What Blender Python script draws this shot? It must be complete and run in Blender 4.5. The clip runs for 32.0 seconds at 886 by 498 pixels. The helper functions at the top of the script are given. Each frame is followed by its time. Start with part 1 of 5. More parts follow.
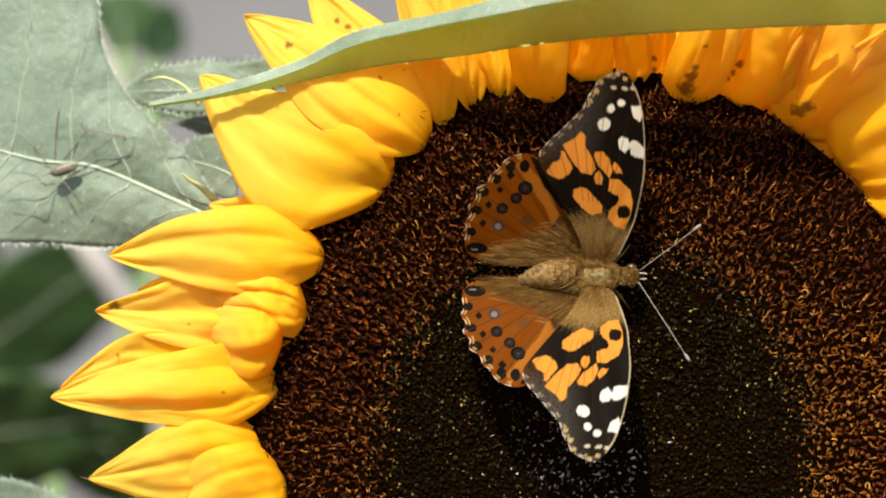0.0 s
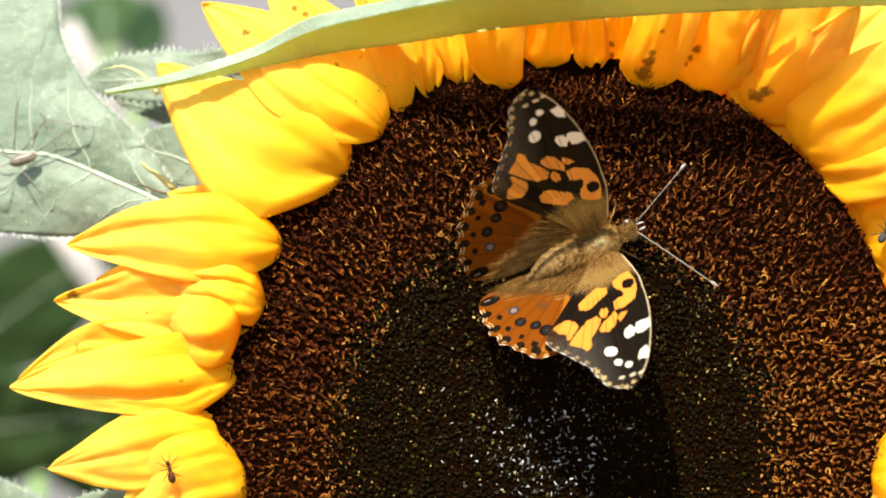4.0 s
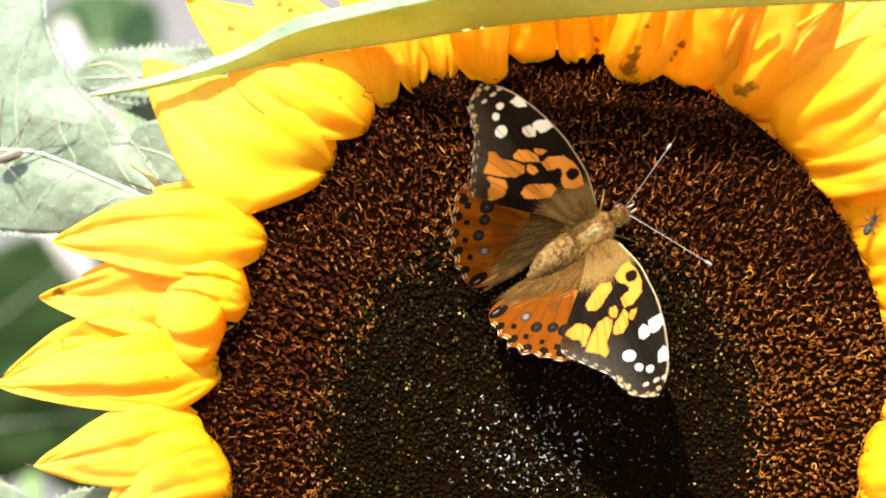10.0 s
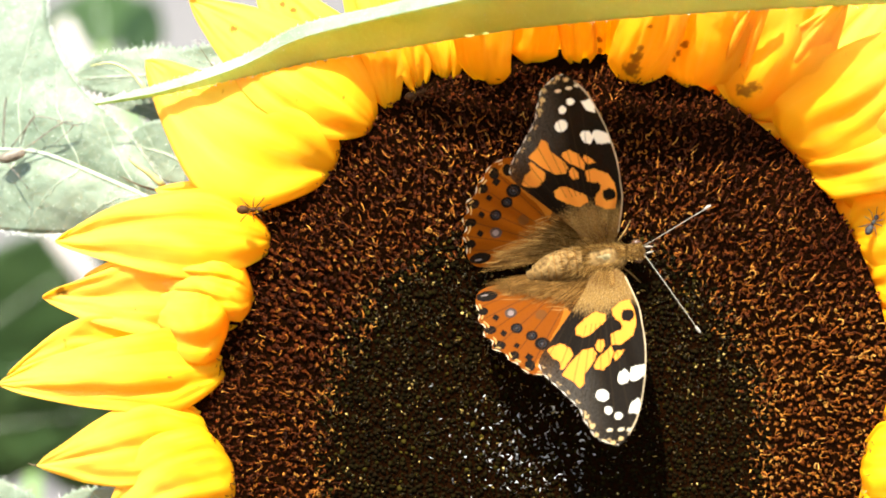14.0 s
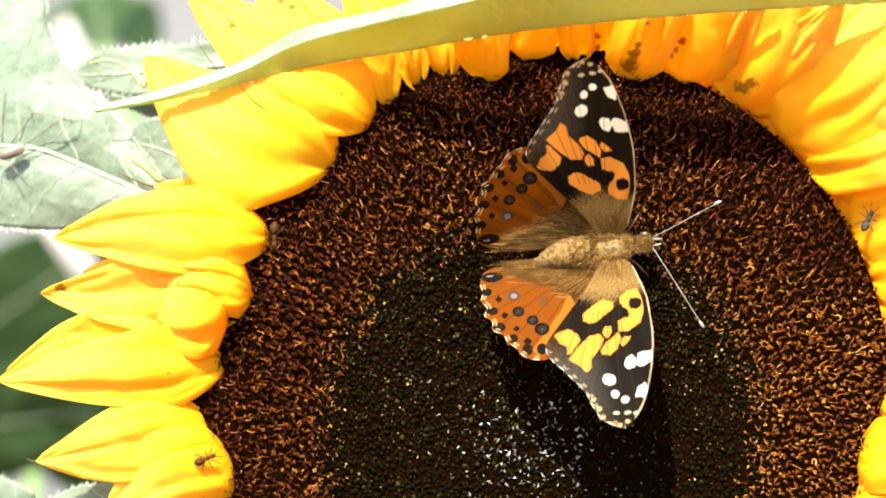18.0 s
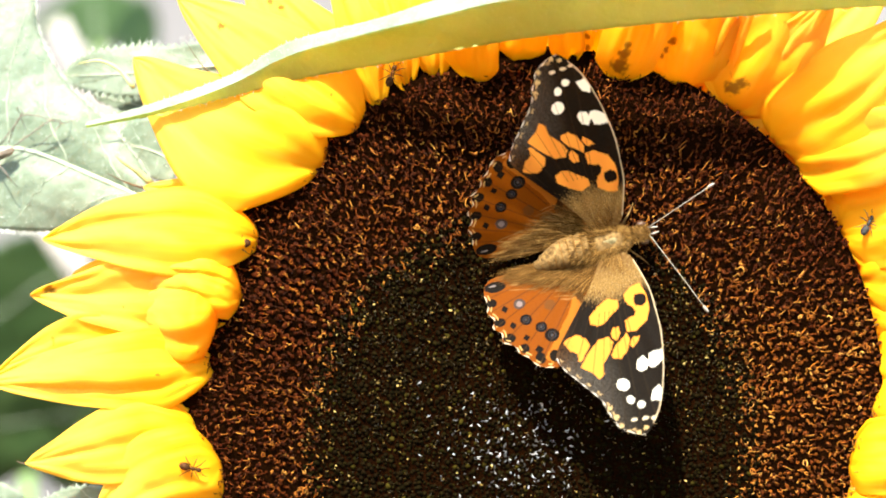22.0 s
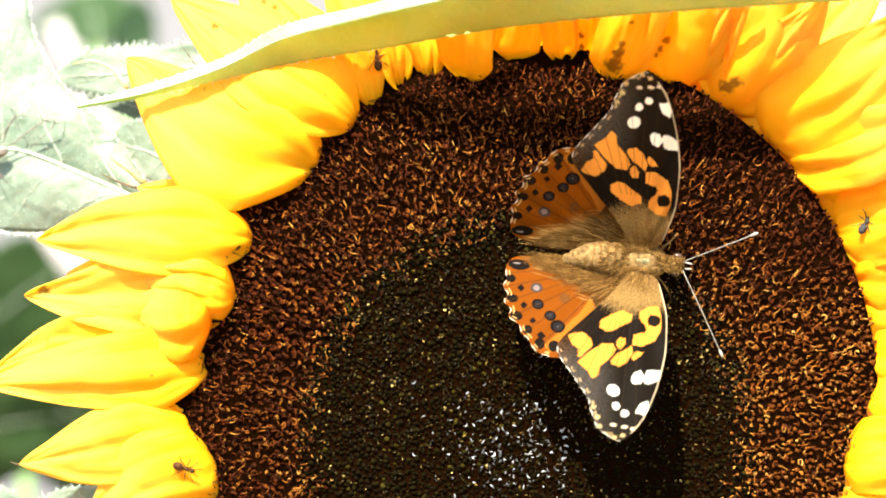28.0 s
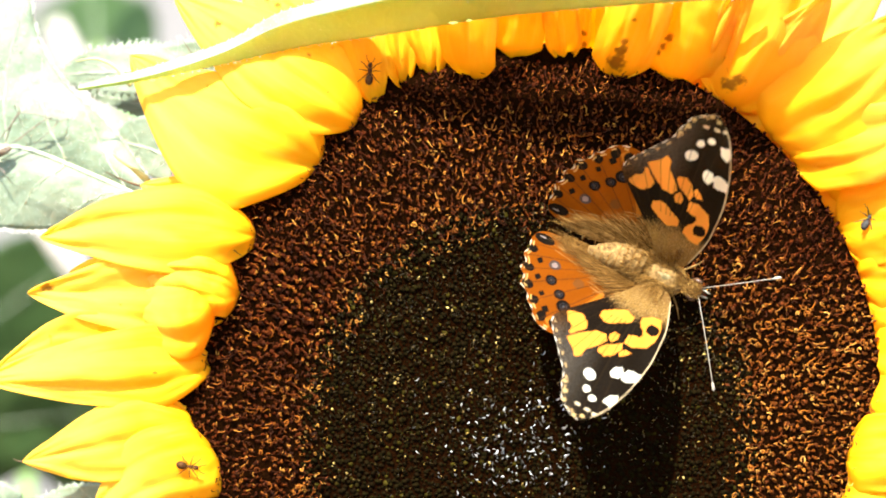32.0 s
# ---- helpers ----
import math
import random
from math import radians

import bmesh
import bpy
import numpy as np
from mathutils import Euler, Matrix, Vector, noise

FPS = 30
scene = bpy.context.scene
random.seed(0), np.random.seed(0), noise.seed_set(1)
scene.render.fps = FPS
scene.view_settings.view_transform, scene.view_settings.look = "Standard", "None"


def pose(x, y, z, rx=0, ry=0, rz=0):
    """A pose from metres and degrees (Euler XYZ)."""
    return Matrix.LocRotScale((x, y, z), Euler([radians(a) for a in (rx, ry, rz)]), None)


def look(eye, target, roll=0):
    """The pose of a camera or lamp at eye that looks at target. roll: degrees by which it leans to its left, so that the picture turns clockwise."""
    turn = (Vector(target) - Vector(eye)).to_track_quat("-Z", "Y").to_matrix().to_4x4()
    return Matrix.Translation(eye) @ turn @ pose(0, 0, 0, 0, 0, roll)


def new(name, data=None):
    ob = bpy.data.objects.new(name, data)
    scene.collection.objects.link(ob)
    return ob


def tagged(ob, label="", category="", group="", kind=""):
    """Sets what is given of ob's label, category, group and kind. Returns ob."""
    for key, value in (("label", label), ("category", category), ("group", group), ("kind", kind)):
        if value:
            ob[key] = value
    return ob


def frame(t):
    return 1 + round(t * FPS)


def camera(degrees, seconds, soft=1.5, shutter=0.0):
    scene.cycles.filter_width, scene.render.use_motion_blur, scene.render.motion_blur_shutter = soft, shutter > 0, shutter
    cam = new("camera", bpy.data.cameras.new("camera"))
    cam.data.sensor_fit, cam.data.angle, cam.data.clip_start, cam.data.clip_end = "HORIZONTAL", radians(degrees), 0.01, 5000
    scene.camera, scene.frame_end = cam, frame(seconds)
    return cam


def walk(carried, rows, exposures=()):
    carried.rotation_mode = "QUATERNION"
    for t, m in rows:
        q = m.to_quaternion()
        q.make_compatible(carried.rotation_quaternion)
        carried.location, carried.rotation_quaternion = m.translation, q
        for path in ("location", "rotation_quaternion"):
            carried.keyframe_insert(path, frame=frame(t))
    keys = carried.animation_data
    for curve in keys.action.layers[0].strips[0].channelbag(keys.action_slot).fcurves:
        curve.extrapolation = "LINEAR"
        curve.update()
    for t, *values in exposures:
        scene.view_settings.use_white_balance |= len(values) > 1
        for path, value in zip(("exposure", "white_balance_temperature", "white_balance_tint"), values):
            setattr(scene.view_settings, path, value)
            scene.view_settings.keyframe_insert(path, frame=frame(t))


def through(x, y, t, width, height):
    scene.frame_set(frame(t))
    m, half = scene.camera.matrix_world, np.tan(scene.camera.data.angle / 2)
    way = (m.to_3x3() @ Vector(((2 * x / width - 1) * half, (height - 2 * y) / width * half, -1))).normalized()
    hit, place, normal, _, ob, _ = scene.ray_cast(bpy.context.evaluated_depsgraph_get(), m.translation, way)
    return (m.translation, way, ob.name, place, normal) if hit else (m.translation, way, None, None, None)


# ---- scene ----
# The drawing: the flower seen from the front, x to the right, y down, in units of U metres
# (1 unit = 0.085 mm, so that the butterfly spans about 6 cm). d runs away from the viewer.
U = 8.5e-5
AWAY = 0.378
EYE = 1.5
DEEP = AWAY / U


def at(x, y, d=0.0):
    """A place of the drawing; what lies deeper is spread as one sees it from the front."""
    k = 1 + d / DEEP
    return Vector(((x - 784) * U * k, d * U, EYE + (441 - y) * U * k))


def plan(x, y, d=0.0):
    """A place of the drawing, straight from the front."""
    return Vector(((x - 784) * U, d * U, EYE + (441 - y) * U))


# ---- camera: seconds, millimetres to the side, away from the flower, up, roll in degrees ----
cam = camera(19.98, 32.0, soft=1.9, shutter=0.4)
cam.data.dof.use_dof = True
cam.data.dof.focus_distance = AWAY - 0.003
cam.data.dof.aperture_fstop = 17
PATH = [
    (0.0, -8.01, 379.0, 2.50, 0.43),
    (0.5, -7.78, 378.5, 2.88, 0.46),
    (1.0, -6.16, 378.9, 2.48, 0.36),
    (1.5, -4.50, 378.3, 1.97, 0.26),
    (2.0, -3.30, 378.4, 1.50, 0.18),
    (2.5, -2.37, 378.4, 0.98, 0.11),
    (3.0, -1.61, 378.1, 0.80, 0.12),
    (3.5, -1.83, 378.2, 0.67, 0.12),
    (5.5, -0.39, 378.1, 0.38, 0.04),
    (6.0, 0.15, 378.1, 0.18, 0.02),
    (6.5, 0.04, 378.2, 0.16, 0.01),
    (7.0, 0.42, 378.2, 0.11, -0.00),
    (7.5, 0.11, 378.2, 0.13, -0.02),
    (8.0, 0.13, 378.1, 0.10, 0.02),
    (8.5, 0.14, 378.0, 0.00, -0.01),
    (9.0, 0.00, 378.0, 0.00, 0.00),
    (9.5, 0.49, 377.8, -0.07, -0.05),
    (10.0, 0.44, 377.9, -0.01, -0.02),
    (10.5, 0.38, 378.0, 0.07, -0.01),
    (11.0, 0.32, 377.9, 0.13, -0.02),
    (11.5, 0.18, 378.1, -0.01, -0.04),
    (12.0, 0.37, 377.8, 0.12, -0.02),
    (12.5, 0.38, 377.9, 0.09, -0.02),
    (13.0, 0.38, 378.0, 0.01, -0.02),
    (13.5, 0.38, 378.0, 0.03, 0.01),
    (14.0, 0.01, 378.1, -0.03, 0.01),
    (14.5, 0.66, 377.9, -0.23, -0.03),
    (16.5, 0.39, 378.1, -0.16, 0.02),
    (17.0, -0.02, 378.2, -0.20, 0.02),
    (17.5, -0.53, 379.0, -0.53, 0.01),
    (18.0, 0.28, 378.9, -0.60, -0.00),
    (18.5, 0.53, 378.9, -0.51, 0.04),
    (19.0, -0.54, 379.7, -0.71, 0.07),
    (19.5, 1.00, 378.0, -0.26, -0.02),
    (20.0, -0.25, 379.1, -0.71, -0.01),
    (20.5, 0.49, 377.9, -0.55, -0.05),
    (21.0, 0.50, 378.7, -0.70, 0.01),
    (21.5, -0.46, 378.9, -0.67, 0.03),
    (22.0, 1.80, 377.8, -0.45, -0.07),
    (22.5, -0.15, 379.1, -0.78, 0.00),
    (23.0, 0.90, 377.3, -0.18, -0.04),
    (23.5, 0.39, 378.9, -0.76, -0.04),
    (24.0, 0.80, 378.0, -0.77, -0.02),
    (24.5, 1.41, 377.8, -0.57, -0.06),
    (25.0, 0.16, 378.6, -0.73, -0.00),
    (25.5, 0.44, 378.3, -0.66, -0.08),
    (27.5, 1.19, 377.2, -0.39, -0.04),
    (28.0, 2.65, 377.4, -0.49, -0.19),
    (28.5, 1.56, 377.3, -0.65, -0.12),
    (29.0, 2.76, 377.4, -0.63, -0.18),
    (29.5, 1.63, 377.5, -0.55, -0.10),
    (30.0, 2.35, 376.9, -0.41, -0.09),
    (30.5, 2.51, 377.4, -0.75, -0.19),
    (31.0, 1.90, 377.2, -0.55, -0.10),
    (31.5, 2.69, 377.5, -0.76, -0.16),
    (32.0, 2.22, 377.8, -0.88, -0.19),
]
walk(cam, [(t, look((x / 1000, -d / 1000, EYE + z / 1000), (x / 1000, 1.0, EYE + z / 1000), roll)) for t, x, d, z, roll in PATH],
     [(0.0, 0.68, 6500, 10), (1.0, 0.76, 6500, 10), (2.0, 0.9, 6500, 10), (3.5, 1.18, 6500, 10), (6.0, 1.4, 6500, 10), (13.0, 1.66, 6500, 10),
      (23.0, 1.8, 6500, 10), (32.0, 2.0, 6500, 10)])

# ---- light ----
TO_SUN = Vector((-0.3, -1.0, 1.25)).normalized()
world = bpy.data.worlds.new("sky")
scene.world = world
world.use_nodes = True
wn = world.node_tree
sky = wn.nodes.new("ShaderNodeTexSky")
sky.sky_type, sky.sun_disc = "NISHITA", False
sky.sun_elevation = math.asin(TO_SUN.z)
sky.sun_rotation = math.atan2(TO_SUN.x, TO_SUN.y)
wn.links.new(sky.outputs[0], wn.nodes["Background"].inputs[0])
wn.nodes["Background"].inputs[1].default_value = 0.15
sun = new("sun", bpy.data.lights.new("sun", "SUN"))
sun.data.energy, sun.data.angle, sun.data.color = 5.0, radians(0.55), (1.0, 0.94, 0.82)
sun.matrix_world = look(TO_SUN * 20, (0, 0, 0))


# ---- materials ----
class Nodes:
    """A small writer of node trees."""

    def __init__(self, name):
        self.m = bpy.data.materials.new(name)
        self.m.use_nodes = True
        self.t = self.m.node_tree
        self.b = self.t.nodes["Principled BSDF"]
        self.out = self.t.nodes["Material Output"]

    def add(self, kind, **values):
        n = self.t.nodes.new(kind)
        for k, v in values.items():
            n.inputs[k.replace("_", " ")].default_value = v
        return n

    def link(self, a, b):
        self.t.links.new(a, b)

    def place(self, scale=(1, 1, 1), uv=False):
        c = self.t.nodes.new("ShaderNodeTexCoord")
        m = self.t.nodes.new("ShaderNodeMapping")
        m.inputs["Scale"].default_value = scale
        self.link(c.outputs["UV" if uv else "Object"], m.inputs["Vector"])
        return m.outputs["Vector"]

    def noise(self, scale, detail=3.0, where=None, rough=0.55):
        n = self.add("ShaderNodeTexNoise", Scale=scale, Detail=detail, Roughness=rough)
        self.link(where or self.place(), n.inputs["Vector"])
        return n.outputs["Fac"]

    def ramp(self, fac, stops):
        r = self.t.nodes.new("ShaderNodeValToRGB")
        while len(r.color_ramp.elements) < len(stops):
            r.color_ramp.elements.new(0.5)
        for e, (p, c) in zip(r.color_ramp.elements, stops):
            e.position, e.color = p, (*c, 1)
        self.link(fac, r.inputs["Fac"])
        return r.outputs["Color"]

    def mix(self, fac, a, b, blend="MIX"):
        n = self.t.nodes.new("ShaderNodeMixRGB")
        n.blend_type = blend
        for socket, v in zip(n.inputs, (fac, a, b)):
            if isinstance(v, (int, float)):
                socket.default_value = v
            elif isinstance(v, tuple):
                socket.default_value = (*v, 1)
            else:
                self.link(v, socket)
        return n.outputs[0]

    def bump(self, height, strength, distance):
        n = self.add("ShaderNodeBump", Strength=strength, Distance=distance)
        self.link(height, n.inputs["Height"])
        self.link(n.outputs[0], self.b.inputs["Normal"])
        return n.outputs[0]

    def glow_through(self, color, share, normal=None):
        """Light that passes through a thin leaf, petal or wing."""
        tr = self.t.nodes.new("ShaderNodeBsdfTranslucent")
        mix = self.t.nodes.new("ShaderNodeMixShader")
        mix.inputs[0].default_value = share
        self.link(color, tr.inputs["Color"])
        if normal:
            self.link(normal, tr.inputs["Normal"])
        self.link(self.b.outputs[0], mix.inputs[1])
        self.link(tr.outputs[0], mix.inputs[2])
        self.link(mix.outputs[0], self.out.inputs["Surface"])

    def finish(self, color=None, rough=0.5, spec=0.5, metal=0.0):
        if color is not None:
            if isinstance(color, tuple):
                self.b.inputs["Base Color"].default_value = (*color, 1)
            else:
                self.link(color, self.b.inputs["Base Color"])
        self.b.inputs["Roughness"].default_value = rough
        self.b.inputs["Specular IOR Level"].default_value = spec
        self.b.inputs["Metallic"].default_value = metal
        return self.m


def petal_material():
    n = Nodes("petal_yellow")
    uv = n.place((1.6, 15.0, 1), uv=True)
    streak = n.noise(1.0, 3.0, uv)
    patch = n.noise(75.0, 2.0)
    c = n.ramp(streak, [(0.25, (0.94, 0.57, 0.010)), (0.52, (0.95, 0.65, 0.025)), (0.75, (0.96, 0.74, 0.08))])
    # patches of deeper yellow in place of the shading on folds
    c = n.mix(n.ramp(patch, [(0.46, (0, 0, 0)), (0.56, (0.3, 0.3, 0.3))]), c, (0.93, 0.60, 0.02))
    rnd = n.t.nodes.new("ShaderNodeObjectInfo")
    c = n.mix(n.ramp(rnd.outputs["Random"], [(0, (0, 0, 0)), (1, (0.22, 0.22, 0.22))]), c, (0.93, 0.60, 0.03))
    # deeper orange towards the foot, partly the petal's own, partly painted shade
    uvw = n.t.nodes.new("ShaderNodeSeparateXYZ")
    n.link(n.place((1, 1, 1), uv=True), uvw.inputs[0])
    c = n.mix(n.ramp(uvw.outputs[0], [(0.0, (1, 1, 1)), (0.10, (0.8, 0.8, 0.8)), (0.2, (0.4, 0.4, 0.4)), (0.45, (0, 0, 0))]), c, (0.94, 0.52, 0.003))
    c = n.mix(n.ramp(uvw.outputs[0], [(0.0, (0.75, 0.75, 0.75)), (0.05, (0, 0, 0))]), c, (0.16, 0.05, 0.004))
    # paler towards the tip, painting in the strong sunlight there
    c = n.mix(n.ramp(uvw.outputs[0], [(0.36, (0, 0, 0)), (0.62, (0.45, 0.45, 0.45)), (1.0, (0.75, 0.75, 0.75))]), c, (0.96, 0.78, 0.16))
    # brown nicks and stains
    stain = n.t.nodes.new("ShaderNodeAttribute")
    stain.attribute_name = "stain"
    c = n.mix(stain.outputs["Fac"], c, (0.26, 0.10, 0.006))
    nick = n.noise(620.0, 1.0, n.place((1, 1, 0.6)))
    c = n.mix(n.ramp(nick, [(0.77, (0, 0, 0)), (0.80, (0.7, 0.7, 0.7))]), c, (0.35, 0.14, 0.01))
    norm = n.bump(streak, 0.25, 0.0002)
    n.finish(c, 0.65, 0.2)
    glow = n.mix(stain.outputs["Fac"], n.mix(0.93, c, (1.0, 0.65, 0.0)), (0.34, 0.17, 0.01))
    n.glow_through(glow, 0.64, norm)
    return n.m


def leaf_material(name, dark, mid, pale, through_color, share, fuzz=0.35):
    n = Nodes(name)
    big = n.noise(70.0, 3.0)
    fine = n.noise(900.0, 3.0)
    c = n.ramp(big, [(0.3, dark), (0.5, mid), (0.72, pale)])
    cell = n.add("ShaderNodeTexVoronoi", Scale=420.0)
    cell.feature = "DISTANCE_TO_EDGE"
    n.link(n.place(), cell.inputs["Vector"])
    net = n.ramp(cell.outputs["Distance"], [(0.0, (1, 1, 1)), (0.12, (0, 0, 0))])
    c = n.mix(n.mix(0.75, net, (0, 0, 0)), c, pale)
    speck = n.noise(2400.0, 1.0)
    c = n.mix(n.ramp(speck, [(0.66, (0, 0, 0)), (0.72, (fuzz, fuzz, fuzz))]), c, (0.62, 0.68, 0.58))
    h = n.mix(0.5, n.mix(0.35, big, fine), cell.outputs["Distance"], "ADD")
    norm = n.bump(h, 0.55, 0.0006)
    n.finish(c, 0.55, 0.3)
    n.glow_through(n.mix(0.75, c, through_color), share, norm)
    return n.m


def plain_material(name, low, high, scale, rough, spec=0.4, bump=0.3, deep=0.0001, metal=0.0):
    n = Nodes(name)
    a = n.noise(scale, 4.0)
    n.bump(n.noise(scale * 5, 2.0), bump, deep)
    return n.finish(n.ramp(a, [(0.3, low), (0.7, high)]), rough, spec, metal)


def island_material(name, stops, rough, spec=0.5, by_object=False, through=0.0):
    """Every piece of a heap takes its own tone."""
    n = Nodes(name)
    if by_object:
        r = n.t.nodes.new("ShaderNodeObjectInfo").outputs["Random"]
    else:
        r = n.t.nodes.new("ShaderNodeNewGeometry").outputs["Random Per Island"]
    c = n.ramp(r, stops)
    c = n.mix(n.ramp(n.noise(2500.0, 2.0), [(0.3, (0.0, 0.0, 0.0)), (0.7, (0.6, 0.6, 0.6))]), c, n.mix(0.6, c, (0.02, 0.01, 0.004)))
    n.finish(c, rough, spec)
    if through:
        n.glow_through(c, through)
    return n.m


def wing_material():
    n = Nodes("wing_scales")
    a = n.t.nodes.new("ShaderNodeAttribute")
    a.attribute_name = "pattern"
    grain = n.noise(5200.0, 2.0, n.place((1, 1.8, 1)))
    c = n.mix(n.ramp(grain, [(0.35, (0, 0, 0)), (0.75, (0.025, 0.025, 0.025))]), a.outputs["Color"], (0.30, 0.20, 0.10))
    norm = n.bump(grain, 0.6, 0.00005)
    n.finish(c, 0.5, 0.025)
    g = n.add("ShaderNodeGamma", Gamma=0.72)
    n.link(c, g.inputs["Color"])
    n.glow_through(n.mix(1.0, g.outputs[0], (1.0, 0.88, 0.4), "MULTIPLY"), 0.45, norm)
    return n.m


PETAL = petal_material()
LEAF = leaf_material("leaf_pale_green", (0.13, 0.18, 0.12), (0.175, 0.225, 0.155), (0.24, 0.29, 0.21), (0.22, 0.32, 0.08), 0.2)
LEAF_TOP = leaf_material("leaf_backlit_green", (0.17, 0.22, 0.07), (0.26, 0.32, 0.11), (0.40, 0.46, 0.20), (0.74, 0.84, 0.30), 0.9)
LEAF_PALE = leaf_material("leaf_upper_side_pale", (0.19, 0.25, 0.17), (0.27, 0.33, 0.24), (0.40, 0.46, 0.36), (0.42, 0.56, 0.28), 0.4, 0.5)
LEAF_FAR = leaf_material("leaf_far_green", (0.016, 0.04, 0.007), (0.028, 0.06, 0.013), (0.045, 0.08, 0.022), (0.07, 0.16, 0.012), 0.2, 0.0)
VEIN = plain_material("leaf_vein_pale", (0.29, 0.35, 0.235), (0.40, 0.455, 0.34), 900, 0.5)
HAIR = plain_material("leaf_hair_white", (0.55, 0.6, 0.5), (0.75, 0.78, 0.7), 900, 0.45)
BRACT = plain_material("bract_yellow_green", (0.30, 0.34, 0.12), (0.48, 0.47, 0.18), 500, 0.55)
DRY = plain_material("dry_brown", (0.05, 0.03, 0.015), (0.12, 0.07, 0.03), 900, 0.7)
STEM = plain_material("stem_green", (0.10, 0.2, 0.05), (0.2, 0.3, 0.09), 120, 0.6, 0.3, 0.5, 0.0005)
DISC = plain_material("disc_dark_brown", (0.004, 0.0014, 0.0005), (0.009, 0.003, 0.0008), 900, 0.95, 0.0, 0.8, 0.0006)
TUBE_TONES = [(0.0, (0.016, 0.003, 0.0006)), (0.6, (0.036, 0.0062, 0.001)), (1.0, (0.07, 0.013, 0.0018))]
STIGMA_TONES = [(0.0, (0.02, 0.0045, 0.0008)), (0.4, (0.06, 0.0115, 0.0015)), (0.66, (0.17, 0.036, 0.003)), (0.88, (0.45, 0.145, 0.013)), (1.0, (0.74, 0.36, 0.06))]
STIGMA_RED_TONES = [(0.0, (0.018, 0.003, 0.0006)), (0.5, (0.075, 0.0125, 0.002)), (0.82, (0.19, 0.045, 0.006)), (1.0, (0.46, 0.17, 0.03))]
TUBE = island_material("floret_tube_brown", TUBE_TONES, 0.8, 0.03)
# tube tones lightened, to paint in sun at the disc's lower right
TUBE_LIT = island_material("floret_tube_lit", [(0.0, (0.03, 0.007, 0.0008)), (0.6, (0.08, 0.02, 0.002)), (1.0, (0.17, 0.05, 0.005))], 0.7, 0.05)
STIGMA = island_material("floret_stigma_russet", STIGMA_TONES, 0.55, 0.12, through=0.2)
STIGMA_RED = island_material("floret_stigma_red", STIGMA_RED_TONES, 0.6, 0.08, through=0.2)
# stigma tones lightened for that same sunlit side
STIGMA_LIT = island_material("floret_stigma_lit", [(0.0, (0.06, 0.012, 0.001)), (0.4, (0.24, 0.052, 0.004)), (0.75, (0.55, 0.185, 0.015)), (1.0, (0.85, 0.45, 0.09))], 0.55, 0.15, through=0.2)
POLLEN = island_material("pollen_golden", [(0.0, (0.20, 0.075, 0.007)), (0.6, (0.38, 0.17, 0.02)), (1.0, (0.62, 0.36, 0.10))], 0.6, 0.1)
BUD = island_material("bud_olive_black", [(0.0, (0.0016, 0.0016, 0.0007)), (0.7, (0.003, 0.003, 0.0009)), (0.94, (0.0055, 0.0053, 0.0011)), (1.0, (0.035, 0.028, 0.004))], 0.9, 0.0)
FLECK = island_material("bud_bristle_straw", [(0.0, (0.004, 0.003, 0.0006)), (0.6, (0.018, 0.012, 0.0016)), (0.88, (0.09, 0.054, 0.007)), (1.0, (0.42, 0.27, 0.055))], 0.35, 0.3)
FLECK_PALE = island_material("bud_fleck_straw", [(0.0, (0.03, 0.02, 0.005)), (0.6, (0.16, 0.10, 0.02)), (1.0, (0.55, 0.40, 0.12))], 0.5, 0.25)
# near-white tones that paint sun glints on the middle bristles
GLINT = island_material("bud_glint_white", [(0.0, (0.02, 0.02, 0.02)), (0.55, (0.14, 0.14, 0.145)), (1.0, (0.85, 0.85, 0.87))], 0.3, 0.7)
WING = wing_material()
FUR = island_material("fur_golden_brown", [(0.0, (0.06, 0.025, 0.004)), (0.5, (0.19, 0.092, 0.017)), (1.0, (0.46, 0.27, 0.075))], 0.6, 0.06)
BODY = plain_material("body_tan", (0.06, 0.030, 0.008), (0.27, 0.165, 0.055), 1500, 0.7, 0.12, 0.8, 0.00015)
BACK_SHEEN = plain_material("back_painted_sheen", (0.12, 0.09, 0.035), (0.30, 0.26, 0.13), 1800, 0.7, 0.1, 0.6, 0.0001)
EYE_DARK = plain_material("eye_dark_brown", (0.03, 0.015, 0.008), (0.10, 0.05, 0.025), 2000, 0.2, 0.6)
FUR_DARK = island_material("fur_dark_brown", [(0.0, (0.06, 0.026, 0.005)), (0.6, (0.19, 0.088, 0.018)), (1.0, (0.40, 0.22, 0.06))], 0.7, 0.04)
PALE = plain_material("antenna_pale", (0.17, 0.145, 0.11), (0.40, 0.36, 0.30), 5000, 0.5)
ANT = plain_material("ant_brown", (0.02, 0.009, 0.003), (0.085, 0.034, 0.010), 3000, 0.5, 0.06)
ANT_GREY = plain_material("ant_grey_banded", (0.006, 0.006, 0.006), (0.06, 0.056, 0.052), 2600, 0.5, 0.15)
SPIDER = plain_material("harvestman_tan", (0.06, 0.048, 0.032), (0.26, 0.22, 0.16), 900, 0.6)
SPIDER_LEG = plain_material("harvestman_leg", (0.10, 0.08, 0.06), (0.26, 0.21, 0.16), 900, 0.5)
SOIL = plain_material("soil_brown", (0.06, 0.04, 0.025), (0.14, 0.10, 0.065), 12, 0.9, 0.2, 0.8, 0.02)
PLASTER = plain_material("wall_grey_plaster", (0.14, 0.135, 0.135), (0.20, 0.195, 0.19), 3, 0.85, 0.2, 0.4, 0.003)
